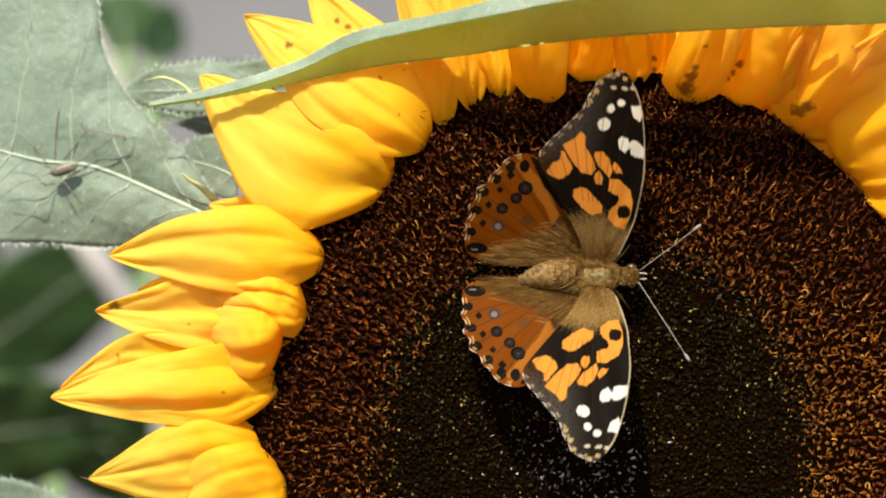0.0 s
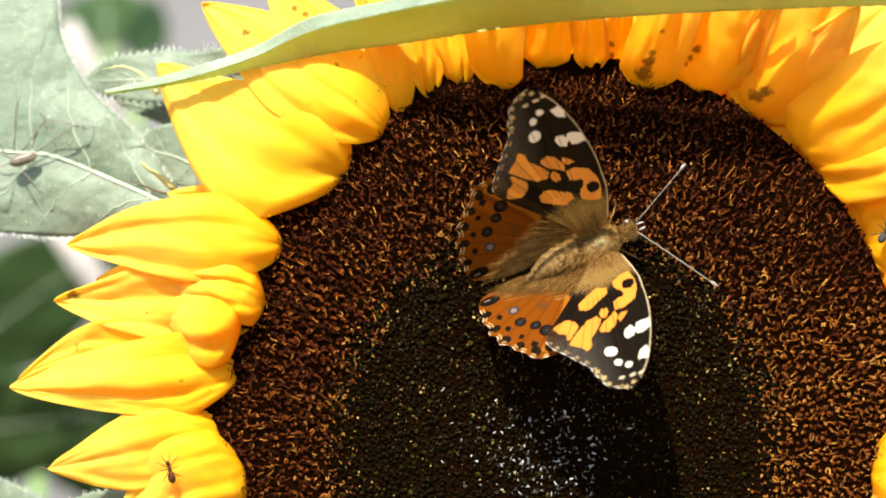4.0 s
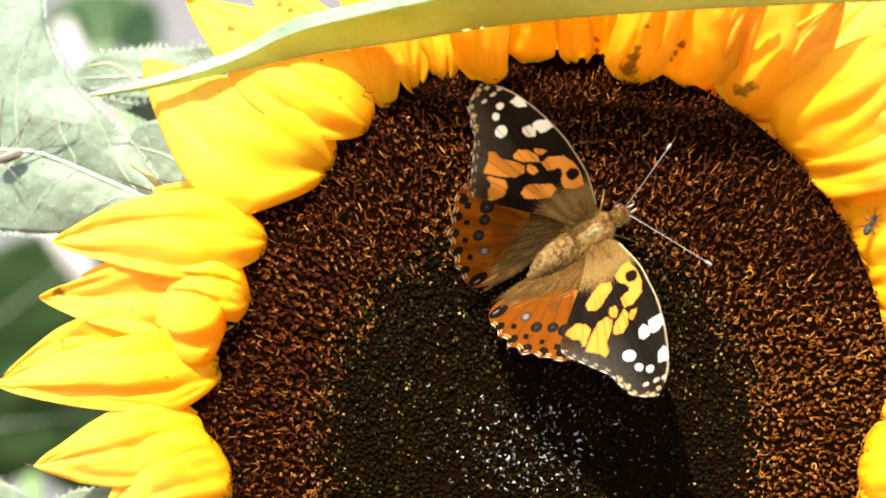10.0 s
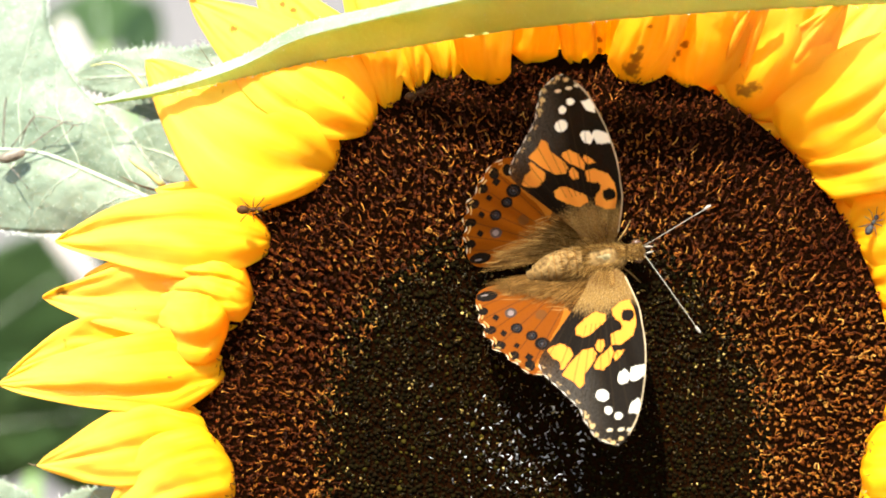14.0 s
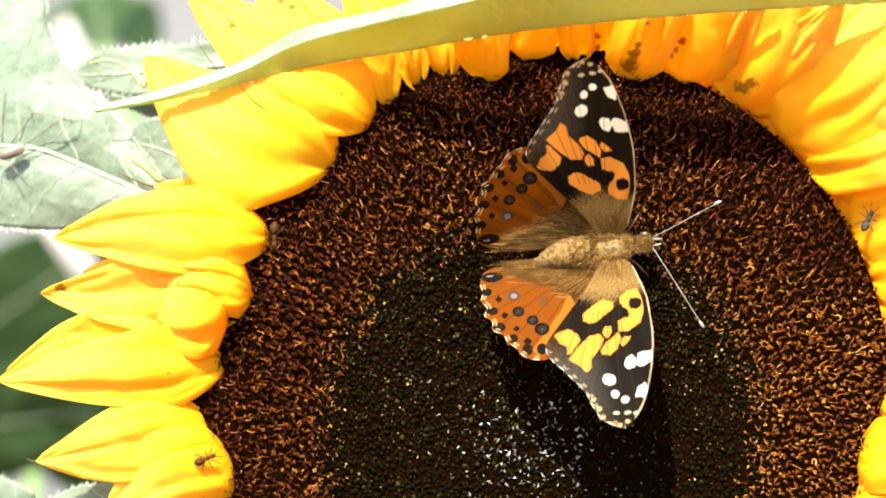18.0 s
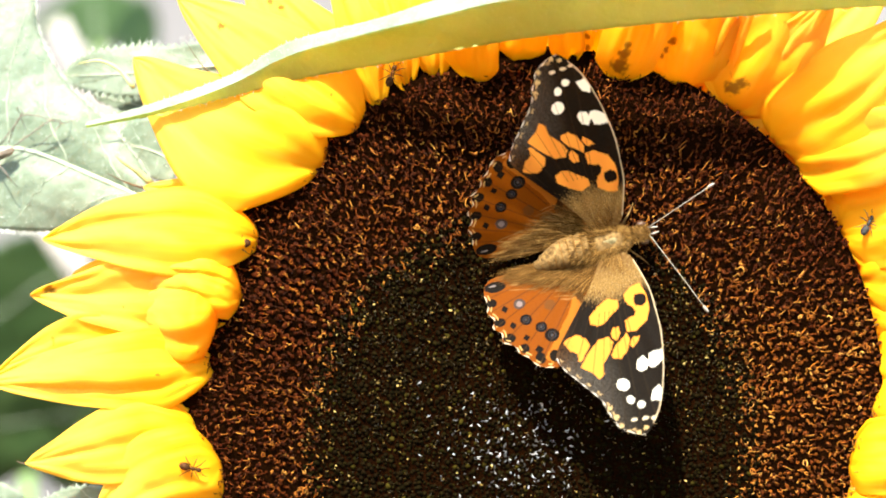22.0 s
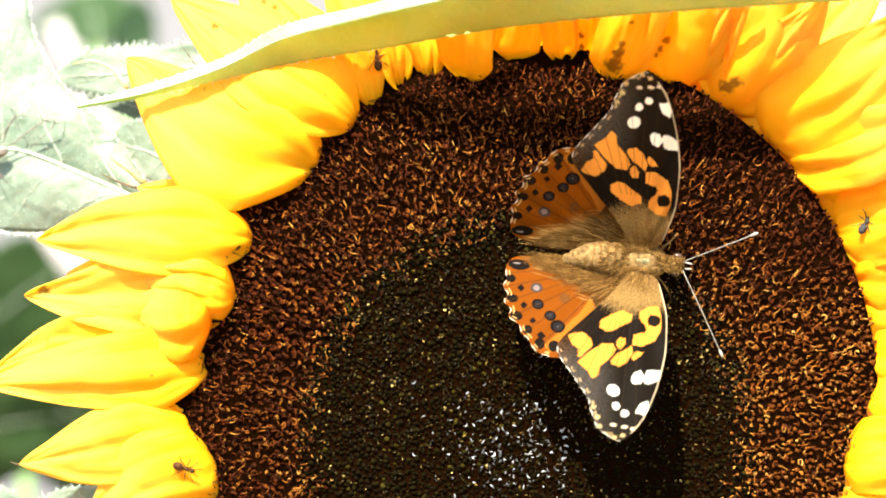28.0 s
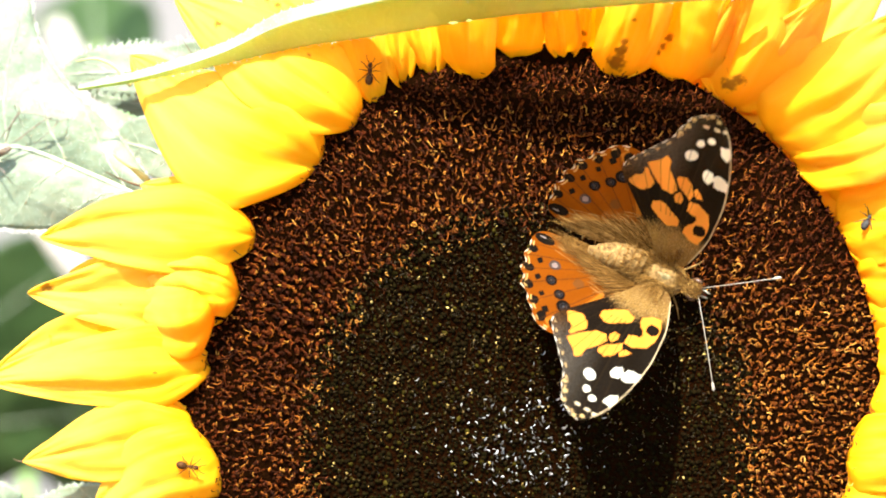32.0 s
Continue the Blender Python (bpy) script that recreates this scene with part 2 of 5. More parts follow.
STALK = plain_material("stalk_grey_brown", (0.28, 0.25, 0.22), (0.46, 0.42, 0.38), 25, 0.8)


# ---- mesh helpers ----
def part(name, verts, faces, material, parent=None, label="", smooth=True, uv=None):
    """One mesh object; verts in the parent's space."""
    me = bpy.data.meshes.new(name)
    me.from_pydata([tuple(v) for v in verts], [], [tuple(int(i) for i in f) for f in faces])
    if uv is not None:
        layer = me.uv_layers.new(name="map")
        idx = np.empty(len(me.loops), dtype=np.int32)
        me.loops.foreach_get("vertex_index", idx)
        layer.data.foreach_set("uv", np.asarray(uv, dtype=np.float32)[idx].ravel())
    if smooth:
        me.polygons.foreach_set("use_smooth", np.ones(len(me.polygons), dtype=bool))
    me.materials.append(material)
    me.update()
    ob = new(name, me)
    if parent:
        ob.parent = parent
    if label:
        ob["label"] = label
    return ob


def empty(name, place, label, category, group="", kind=""):
    ob = new(name)
    ob.location = place
    ob.empty_display_size = 0.005
    return tagged(ob, label, category, group, kind)


def slab(rows, thick, uvs=None):
    """A thin closed sheet from a grid of places. Returns vertices, faces and the map of the sheet."""
    g = np.array([[tuple(p) for p in r] for r in rows])
    nu, nv = g.shape[:2]
    du = np.gradient(g, axis=0)
    dv = np.gradient(g, axis=1)
    nrm = np.cross(du, dv)
    nrm /= np.linalg.norm(nrm, axis=2, keepdims=True) + 1e-12
    if nrm[..., 1].mean() > 0:
        nrm = -nrm
    front = (g + nrm * thick / 2).reshape(-1, 3)
    back = (g - nrm * thick / 2).reshape(-1, 3)
    n = nu * nv
    faces = []
    for i in range(nu - 1):
        for j in range(nv - 1):
            a, b, c, d = i * nv + j, i * nv + j + 1, (i + 1) * nv + j + 1, (i + 1) * nv + j
            faces.append((a, b, c, d))
            faces.append((n + d, n + c, n + b, n + a))
    rim = [i * nv for i in range(nu)] + [(nu - 1) * nv + j for j in range(1, nv)] + [i * nv + nv - 1 for i in range(nu - 2, -1, -1)] + list(range(nv - 2, 0, -1))
    for a, b in zip(rim, rim[1:] + rim[:1]):
        faces.append((a, b, n + b, n + a))
    uu, vv = np.meshgrid(np.linspace(0, 1, nu), np.linspace(0, 1, nv), indexing="ij")
    uv = np.stack([uu.ravel(), vv.ravel()], 1)
    return np.concatenate([front, back]), faces, np.concatenate([uv, uv])


def tube(points, radii, sides=6, cap=True):
    """A round, tapered rod along points."""
    pts = [Vector(p) for p in points]
    verts, faces = [], []
    for i, p in enumerate(pts):
        way = (pts[min(i + 1, len(pts) - 1)] - pts[max(i - 1, 0)]).normalized()
        side = way.cross(Vector((0.31, 0.2, 0.93)))
        if side.length < 1e-3:
            side = way.cross(Vector((1, 0, 0)))
        side.normalize()
        up = way.cross(side)
        for k in range(sides):
            a = 2 * math.pi * k / sides
            verts.append(p + (side * math.cos(a) + up * math.sin(a)) * radii[i])
    for i in range(len(pts) - 1):
        for k in range(sides):
            a, b = i * sides + k, i * sides + (k + 1) % sides
            faces.append((a, b, b + sides, a + sides))
    if cap:
        faces.append(tuple(range(sides))[::-1])
        faces.append(tuple((len(pts) - 1) * sides + k for k in range(sides)))
    return verts, faces


def blob(center, radii, turn=None, rings=10, sides=14, rough=0.0, seed=1):
    """An egg with a slightly uneven skin."""
    c, verts, faces = Vector(center), [], []
    for i in range(1, rings):
        a = math.pi * i / rings
        for k in range(sides):
            b = 2 * math.pi * k / sides
            v = Vector((math.cos(a), math.sin(a) * math.cos(b), math.sin(a) * math.sin(b)))
            v *= 1 + rough * noise.noise(v * 2.3 + Vector((seed, 0, 0)))
            v = Vector((v.x * radii[0], v.y * radii[1], v.z * radii[2]))
            verts.append(c + (turn @ v if turn else v))
    for i in range(rings - 2):
        for k in range(sides):
            a, b = i * sides + k, i * sides + (k + 1) % sides
            faces.append((a, a + sides, b + sides, b))
    ends = []
    for s in (1, -1):
        v = Vector((s * radii[0], 0, 0))
        verts.append(c + (turn @ v if turn else v))
        ends.append(len(verts) - 1)
    for k in range(sides):
        faces.append((ends[0], k, (k + 1) % sides))
        q = (rings - 2) * sides
        faces.append((ends[1], q + (k + 1) % sides, q + k))
    return verts, faces


def join(pieces):
    verts, faces = [], []
    for v, f in pieces:
        o = len(verts)
        verts += list(v)
        faces += [tuple(i + o for i in q) for q in f]
    return verts, faces


def spline(points, n):
    """A smooth line of n places through the points (tuples of any length)."""
    p = np.array(points, dtype=float)
    p = np.concatenate([[2 * p[0] - p[1]], p, [2 * p[-1] - p[-2]]])
    out = []
    for s in np.linspace(0, len(p) - 3 - 1e-9, n):
        i, f = int(s), s - int(s)
        a, b, c, d = p[i:i + 4]
        out.append(0.5 * (2 * b + (c - a) * f + (2 * a - 5 * b + 4 * c - d) * f ** 2 + (3 * b - a - 3 * c + d) * f ** 3))
    return np.array(out)


def closed_spline(points, n):
    p = np.array(points, dtype=float)
    k, out = len(p), []
    for s in np.linspace(0, k, n, endpoint=False):
        i, f = int(s), s - int(s)
        a, b, c, d = p[(i - 1) % k], p[i % k], p[(i + 1) % k], p[(i + 2) % k]
        out.append(0.5 * (2 * b + (c - a) * f + (2 * a - 5 * b + 4 * c - d) * f ** 2 + (3 * b - a - 3 * c + d) * f ** 3))
    return np.array(out)


# ---- ground and distance ----
def ground_sheet():
    n = 60
    verts, faces = [], []
    side = [math.copysign(abs(s) ** 3 * 900, s) for s in np.linspace(-1, 1, n)]
    for x in side:
        for y in side:
            near = math.exp(-(x * x + y * y) / 60)
            verts.append((x, y, 0.03 * near * noise.noise(Vector((x * 2, y * 2, 0)))))
    for i in range(n - 1):
        for j in range(n - 1):
            a = i * n + j
            faces.append((a, a + n, a + n + 1, a + 1))
    return tagged(part("ground", verts, faces, SOIL), "bare brown garden soil under the plants", "ground", kind="structure")


def box(lo, hi):
    x0, y0, z0 = lo
    x1, y1, z1 = hi
    v = [(x0, y0, z0), (x1, y0, z0), (x1, y1, z0), (x0, y1, z0), (x0, y0, z1), (x1, y0, z1), (x1, y1, z1), (x0, y1, z1)]
    return v, [(0, 3, 2, 1), (4, 5, 6, 7), (0, 1, 5, 4), (1, 2, 6, 5), (2, 3, 7, 6), (3, 0, 4, 7)]


ground_sheet()
wall = part("wall_garden", *box((-2.6, 2.4, -0.05), (2.6, 2.62, 2.3)), PLASTER, smooth=False)
tagged(wall, "pale grey plastered garden wall far behind the flower", "wall", kind="structure")


# ---- leaves ----
def leaf_sheet(lower, middle, upper, nu=60, nv=26, wave=6.0, teeth=4.0, sag=0.0, seed=0):
    """A leaf blade between three lines of the drawing (x, y, d): its edges and its midrib."""
    lo, mi, up = (spline(l, nu) for l in (lower, middle, upper))
    rows, half = [], nv // 2
    for i in range(nu):
        row = []
        tooth = teeth * abs(((i * 0.5) % 1.0) - 0.5) * 2
        for j in range(nv):
            f = (j - half) / (half if j < half else nv - 1 - half)
            edge = up[i] if f >= 0 else lo[i]
            g = abs(f)
            p = mi[i] + (edge - mi[i]) * g
            if g > 0.99:
                d = (edge - mi[i])[:2]
                p[:2] += d / (np.linalg.norm(d) + 1e-6) * tooth
            p[2] += sag * math.sin(math.pi * g) + wave * noise.noise(Vector((p[0] / 60, p[1] / 60, seed * 7.3))) * (0.3 + g)
            p[2] += wave * 0.35 * noise.noise(Vector((p[0] / 22, p[1] / 22, seed * 3.1)))
            row.append(at(*p))
        rows.append(row)
    return rows


def leaf(name, lower, middle, upper, label, material=LEAF, thick=4.0, veins=5, hairs=0, origin=None, standing=False, over=None, fuzz=1.0, category="leaf", group="sunflower leaves", rib=5.0, **form):
    rows = leaf_sheet(lower, middle, upper, **form)
    o = origin or rows[0][len(rows[0]) // 2]
    ob = empty(name, o, label, category, group)
    rel = [[p - o for p in r] for r in rows]
    v, f, uv = slab(rel, thick * U)
    blade = part("blade", v, f, material, ob, uv=uv)
    nu, nv = len(rel), len(rel[0])
    half = nv // 2
    if over:
        blade.data.materials.append(over)
        for i, p in enumerate(blade.data.polygons):
            p.material_index = int(i < 2 * (nu - 1) * (nv - 1) and (i // 2) % (nv - 1) >= half)
    if standing:
        foot = Vector((o.x, o.y, 0.0)) - o
        part("stem", *tube([rel[0][half], foot * 0.3 + Vector((0.01, 0, 0)), foot], [30 * U, 60 * U, 80 * U], 8), STEM, ob)
    off = Vector((0, -(thick * 0.5 + 1.0) * U, 0))
    mid = [rel[i][half] + off for i in range(nu)]
    part("midrib", *tube(mid, [U * rib * (1 - 0.75 * i / nu) for i in range(nu)], 6), VEIN, ob, "pale raised midrib")
    for k in range(veins):
        for s in (1, -1):
            i0 = int(nu * (0.08 + 0.8 * k / max(veins, 1)))
            pts = []
            for q in range(14):
                i = min(nu - 1, i0 + int(q * nu * 0.018))
                j = half + s * int(round(q * (half - 1) / 13.5))
                pts.append(rel[i][min(max(j, 0), nv - 1)] + off)
            part("vein", *tube(pts, [U * rib * 0.32 * (1 - 0.8 * q / 14) for q in range(14)], 5), VEIN, ob)
    if hairs:
        rnd = random.Random(len(name) + hairs)
        pcs = []
        for _ in range(hairs):
            i = rnd.randrange(1, nu - 1)
            if rnd.random() < 0.55:
                j = rnd.choice((0, nv - 1))
                way = (rel[i][j] - rel[i][half]).normalized()
            else:
                j = rnd.randrange(nv)
                way = Vector((0, -1, 0))
            p = rel[i][j].lerp(rel[i + 1][j], rnd.random())
            way = (way + Vector((rnd.uniform(-0.5, 0.5), rnd.uniform(-0.9, 0.0), rnd.uniform(-0.5, 0.5)))).normalized()
            l = rnd.uniform(5, 13) * U * fuzz
            pcs.append(tube([p, p + way * l * 0.6, p + way * l], [0.55 * U, 0.4 * U, 0.1 * U], 3, cap=False))
        tagged(part("hairs", *join(pcs), HAIR, ob, "fine white hairs"), kind="stuff")
    return ob


leaf("sunflower_leaf",
     [(285, 372, 250), (190, 400, 270), (100, 412, 285), (0, 406, 300), (-140, 398, 310), (-300, 330, 330)],
     [(290, 362, 240), (190, 318, 262), (75, 272, 276), (-20, 262, 300), (-150, 230, 320), (-310, 190, 350)],
     [(300, 345, 250), (225, 240, 270), (135, 150, 290), (88, 60, 310), (60, -60, 330), (-120, -230, 380)],
     "large pale green sunflower leaf with raised veins and white hairs", hairs=1600, sag=-16, wave=10, teeth=3, seed=1, nu=70, nv=40, rib=5.2, veins=4)
leaf("sunflower_leaf",
     [(420, 150, 330), (330, 165, 340), (250, 172, 350), (170, 160, 360), (128, 142, 366)],
     [(420, 120, 330), (330, 128, 340), (250, 135, 350), (175, 138, 360), (126, 140, 366)],
     [(420, 70, 340), (330, 90, 345), (262, 88, 352), (180, 102, 360), (130, 136, 366)],
     "small toothed green leaf behind the petals", hairs=260, wave=10, teeth=9, seed=2, nu=50, veins=3, rib=3)
leaf("sunflower_leaf",
     [(350, 250, 420), (300, 228, 430), (250, 205, 440), (190, 180, 450)],
     [(350, 215, 420), (300, 200, 430), (250, 188, 440), (185, 172, 450)],
     [(350, 150, 420), (300, 150, 430), (250, 158, 440), (180, 160, 450)],
     "shaded blue-green leaf under the toothed one", material=LEAF, hairs=60, wave=6, seed=3, nu=30, veins=2, rib=2.5)
leaf("sunflower_leaf",
     [(330, 330, 300), (290, 318, 310), (255, 295, 318), (236, 268, 322)],
     [(330, 290, 300), (290, 272, 310), (255, 262, 318), (232, 250, 322)],
     [(330, 220, 300), (290, 215, 310), (255, 222, 318), (232, 240, 322)],
     "pale leaf edge close behind the petals", hairs=60, wave=6, seed=6, nu=30, veins=2, rib=2.5)
leaf("sunflower_leaf",
     [(60, 1010, 420), (0, 1000, 420), (-80, 990, 420), (-160, 960, 430)],
     [(80, 950, 410), (0, 920, 410), (-80, 900, 420), (-180, 880, 430)],
     [(62, 880, 400), (20, 858, 405), (-60, 830, 415), (-190, 820, 430)],
     "pale green leaf low on the stem", hairs=120, wave=8, seed=4, nu=40, veins=3)
leaf("sunflower_leaf",
     [(300, 960, 260), (220, 985, 270), (140, 980, 280), (60, 960, 290)],
     [(310, 920, 255), (220, 920, 265), (140, 925, 275), (50, 940, 290)],
     [(300, 850, 250), (215, 862, 262), (130, 872, 272), (50, 925, 290)],
     "sunlit whitish leaf under the lowest petals", hairs=160, wave=8, seed=5, nu=40, veins=3)

# the leaf that hangs over the flower and nods in the wind
PIVOT = at(2000, -40, -60)
TOP_LEAF = leaf("overhanging_leaf",
     [(168, 168, -18), (290, 150, -22), (420, 123, -48), (560, 93, -76), (720, 70, -130), (900, 42, -175), (1100, 24, -205), (1350, 10, -215), (1600, 2, -215), (1900, 10, -215)],
     [(166, 166, -19), (290, 144, -24), (420, 104, -52), (525, 56, -80), (640, 26, -136), (772, -2, -185), (962, -36, -212), (1300, -46, -222), (1600, -46, -222), (1900, -30, -222)],
     [(167, 162, -18), (292, 130, -22), (425, 86, -50), (535, 30, -80), (690, -5, -134), (800, -36, -182), (960, -70, -208), (1250, -70, -218), (1600, -66, -218), (1900, -50, -218)],
     "large green leaf hanging over the flower, lit through by the sun", material=LEAF_TOP, over=LEAF_PALE, origin=PIVOT, hairs=500, fuzz=0.45, wave=4, teeth=1.8, seed=8, nu=130, nv=30, rib=0.5, veins=0)

# blurred leaves and stalks far behind
for k, (x, y, w, h, tilt, d) in enumerate([(60, 520, 420, 200, 35, 7000), (-40, 760, 460, 220, 8, 5200), (170, 800, 300, 170, -40, 6200), (250, 50, 110, 80, 70, 7600),
                                           (180, 30, 110, 200, 95, 8200), (-120, 480, 320, 160, 60, 8000), (330, 150, 260, 60, 12, 9000), (-60, 240, 400, 200, 20, 6600)]):
    c, s = math.cos(radians(tilt)), math.sin(radians(tilt))
    line = [(x + c * w * f, y - s * w * f, d + 300 * f) for f in (-0.5, -0.2, 0.15, 0.5)]
    wide = (0.05, 0.5, 0.42, 0.02)
    up = [(px - s * h * q, py - c * h * q, pd - 250 * q) for (px, py, pd), q in zip(line, wide)]
    lo = [(px + s * h * q, py + c * h * q, pd + 250 * q) for (px, py, pd), q in zip(line, wide)]
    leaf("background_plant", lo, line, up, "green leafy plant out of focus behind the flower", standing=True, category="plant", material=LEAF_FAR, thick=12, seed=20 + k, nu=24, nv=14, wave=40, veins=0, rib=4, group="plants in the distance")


def background_stalk(x0, y0, x1, y1, d, r):
    a, b = at(x0, y0, d), at(x1, y1, d + 200)
    ob = empty("background_stalk", b, "grey-brown plant stalk out of focus behind the flower", "stalk", "stalks in the distance")
    foot = Vector((b.x + 0.1 * (b.x - a.x), b.y, 0.0))
    pts = [a - b, (a - b) * 0.5, Vector((0, 0, 0)), foot - b]
    part("stem", *tube(pts, [r * U * 0.7, r * U * 0.85, r * U, r * U * 1.3], 10), STALK, ob)


background_stalk(110, 40, 260, 330, 6500, 60)
background_stalk(60, 350, 260, 640, 5600, 70)

# ---- the sunflower ----
CX, CY, RIM, CORE = 957.0, 712.0, 606.0, 372.0
flower = empty("sunflower", plan(CX, CY, 60), "large sunflower head with yellow petals and a dark brown disc", "flower")
F0 = flower.location.copy()


def height(r):
    """How far the disc stands out towards the viewer at r from its centre."""
    q = abs(r) / RIM
    return -8 + 36 * min(q, 0.88) ** 2.2 - 150 * max(0.0, q - 0.88) ** 1.5


def disc_place(x, y, extra=0.0):
    r = math.hypot(x - CX, y - CY)
    return plan(x, y, -height(r) - extra)


def disc_body():
    rings, sides = 40, 96
    verts, faces = [disc_place(CX, CY) - F0], []
    for i in range(1, rings + 1):
        r = RIM * 1.03 * i / rings
        for k in range(sides):
            a = 2 * math.pi * k / sides
            p = disc_place(CX + r * math.cos(a), CY + r * math.sin(a), 2.5 * noise.noise(Vector((r * math.cos(a) / 9, r * math.sin(a) / 9, 0)))) - F0
            verts.append(p)
    for k in range(sides):
        faces.append((0, 1 + (k + 1) % sides, 1 + k))
    for i in range(rings - 1):
        for k in range(sides):
            a, b = 1 + i * sides + k, 1 + i * sides + (k + 1) % sides
            faces.append((a, b, b + sides, a + sides))
    last = 1 + (rings - 1) * sides
    base = len(verts)
    for k in range(sides):
        a = 2 * math.pi * k / sides
        verts.append(plan(CX + RIM * 0.9 * math.cos(a), CY + RIM * 0.9 * math.sin(a), 120) - F0)
    verts.append(plan(CX, CY, 260) - F0)
    for k in range(sides):
        a, b = last + k, last + (k + 1) % sides
        faces.append((a, b, base + (k + 1) % sides, base + k))
        faces.append((base + k, base + (k + 1) % sides, len(verts) - 1))
    part("disc", verts, faces, DISC, flower, "dark brown seed disc")


disc_body()
neck = [plan(CX, CY, 240), plan(CX, CY + 60, 700), plan(CX + 10, CY + 500, 1050), plan(CX + 20, CY + 2500, 1150)]
foot = Vector((neck[-1].x + 0.01, neck[-1].y, 0.0))
part("stem", *tube([p - F0 for p in neck + [foot]], [190 * U, 150 * U, 135 * U, 150 * U, 190 * U], 14), STEM, flower, "thick green stem")


def petal(base, tip, width, lift=40.0, cup=0.25, d0=10.0, d1=40.0, bend=0.0, twist=0.0, seed=0, round_base=0.1, blunt=2.8, pleat=2.5, stains=(), lobe=8.0):
    """A ray petal from its rounded foot over a bulge to its pointed tip."""
    nu, nv = (110, 56) if stains else (52, 27)
    bx, by = base
    tx, ty = tip
    length = math.hypot(tx - bx, ty - by)
    ux, uy = (tx - bx) / length, (ty - by) / length
    rows, dirt = [], []
    for i in range(nu):
        u = i / (nu - 1)
        s = u ** 1.15
        w = width / 2 * min(1.0, (s / round_base) ** 0.5 + 0.03) * max(0.0, 1 - s ** blunt) ** 0.85 * (0.9 + 0.14 * math.sin(math.pi * min(1, s * 1.15))) + 0.6
        spine_d = d0 + (d1 - d0) * s - 1.3 * lift * math.sin(math.pi * s ** 0.62)
        off = bend * length * math.sin(math.pi * s)
        row = []
        for j in range(nv):
            v = 2 * j / (nv - 1) - 1
            wob = 1 + 0.16 * noise.noise(Vector((u * 3.0, v, seed * 5.1)))
            a = radians(twist) * (s - 0.3)
            lat = v * w * wob
            d = spine_d + cup * w * v * v + lat * math.sin(a)
            d += pleat * (1.3 - 2 * abs(math.sin(v * (2.1 + 0.9 * math.sin(seed * 1.7)) + seed))) * (1 - v ** 4) * min(1, 4 * s) * (1 - s * s)
            d += 18 * noise.noise(Vector((u * 2.2, v * 1.4, seed * 2.7))) + 5 * noise.noise(Vector((u * 5.0, v * 3.0, seed * 1.3))) + 2.5 * noise.noise(Vector((u * 11.0, v * 4.0, seed * 0.7)))
            for g, depth in ((0.42 * math.sin(seed * 2.1), 8.0), (-0.5 + 0.2 * math.cos(seed), 5.0)):
                d += depth * math.exp(-((v - g) / 0.13) ** 2) * math.sin(math.pi * min(1.0, s * 1.1)) ** 0.5
            d += lobe * math.exp(-4.5 * s) * (math.cos(v * 4.2 + seed) + 0.6 * math.sin(v * 7 + 2 * seed)) * min(1.0, 9 * s)
            lat *= math.cos(a)
            x = bx + ux * length * s - uy * (lat + off)
            y = by + uy * length * s + ux * (lat + off)
            row.append(at(x, y, d) - F0)
            mark = 0.0
            for sx, sy, sr in stains:
                rag = 1 + 0.7 * noise.noise(Vector((x / 7, y / 7, sr)))
                mark = max(mark, min(1.0, 2.2 * (1.25 - math.hypot(x - sx, (y - sy) * 1.1) / (sr * rag))))
            dirt.append(max(0.0, mark) * 0.85)
        rows.append(row)
    v, f, uv = slab(rows, 2.2 * U)
    ob = part("petal", v, f, PETAL, flower, "yellow petal with brown spots" if stains else "", uv=uv)
    if stains:
        layer = ob.data.attributes.new("stain", "FLOAT", "POINT")
        layer.data.foreach_set("value", np.array(dirt + dirt, dtype=np.float32))
    return ob


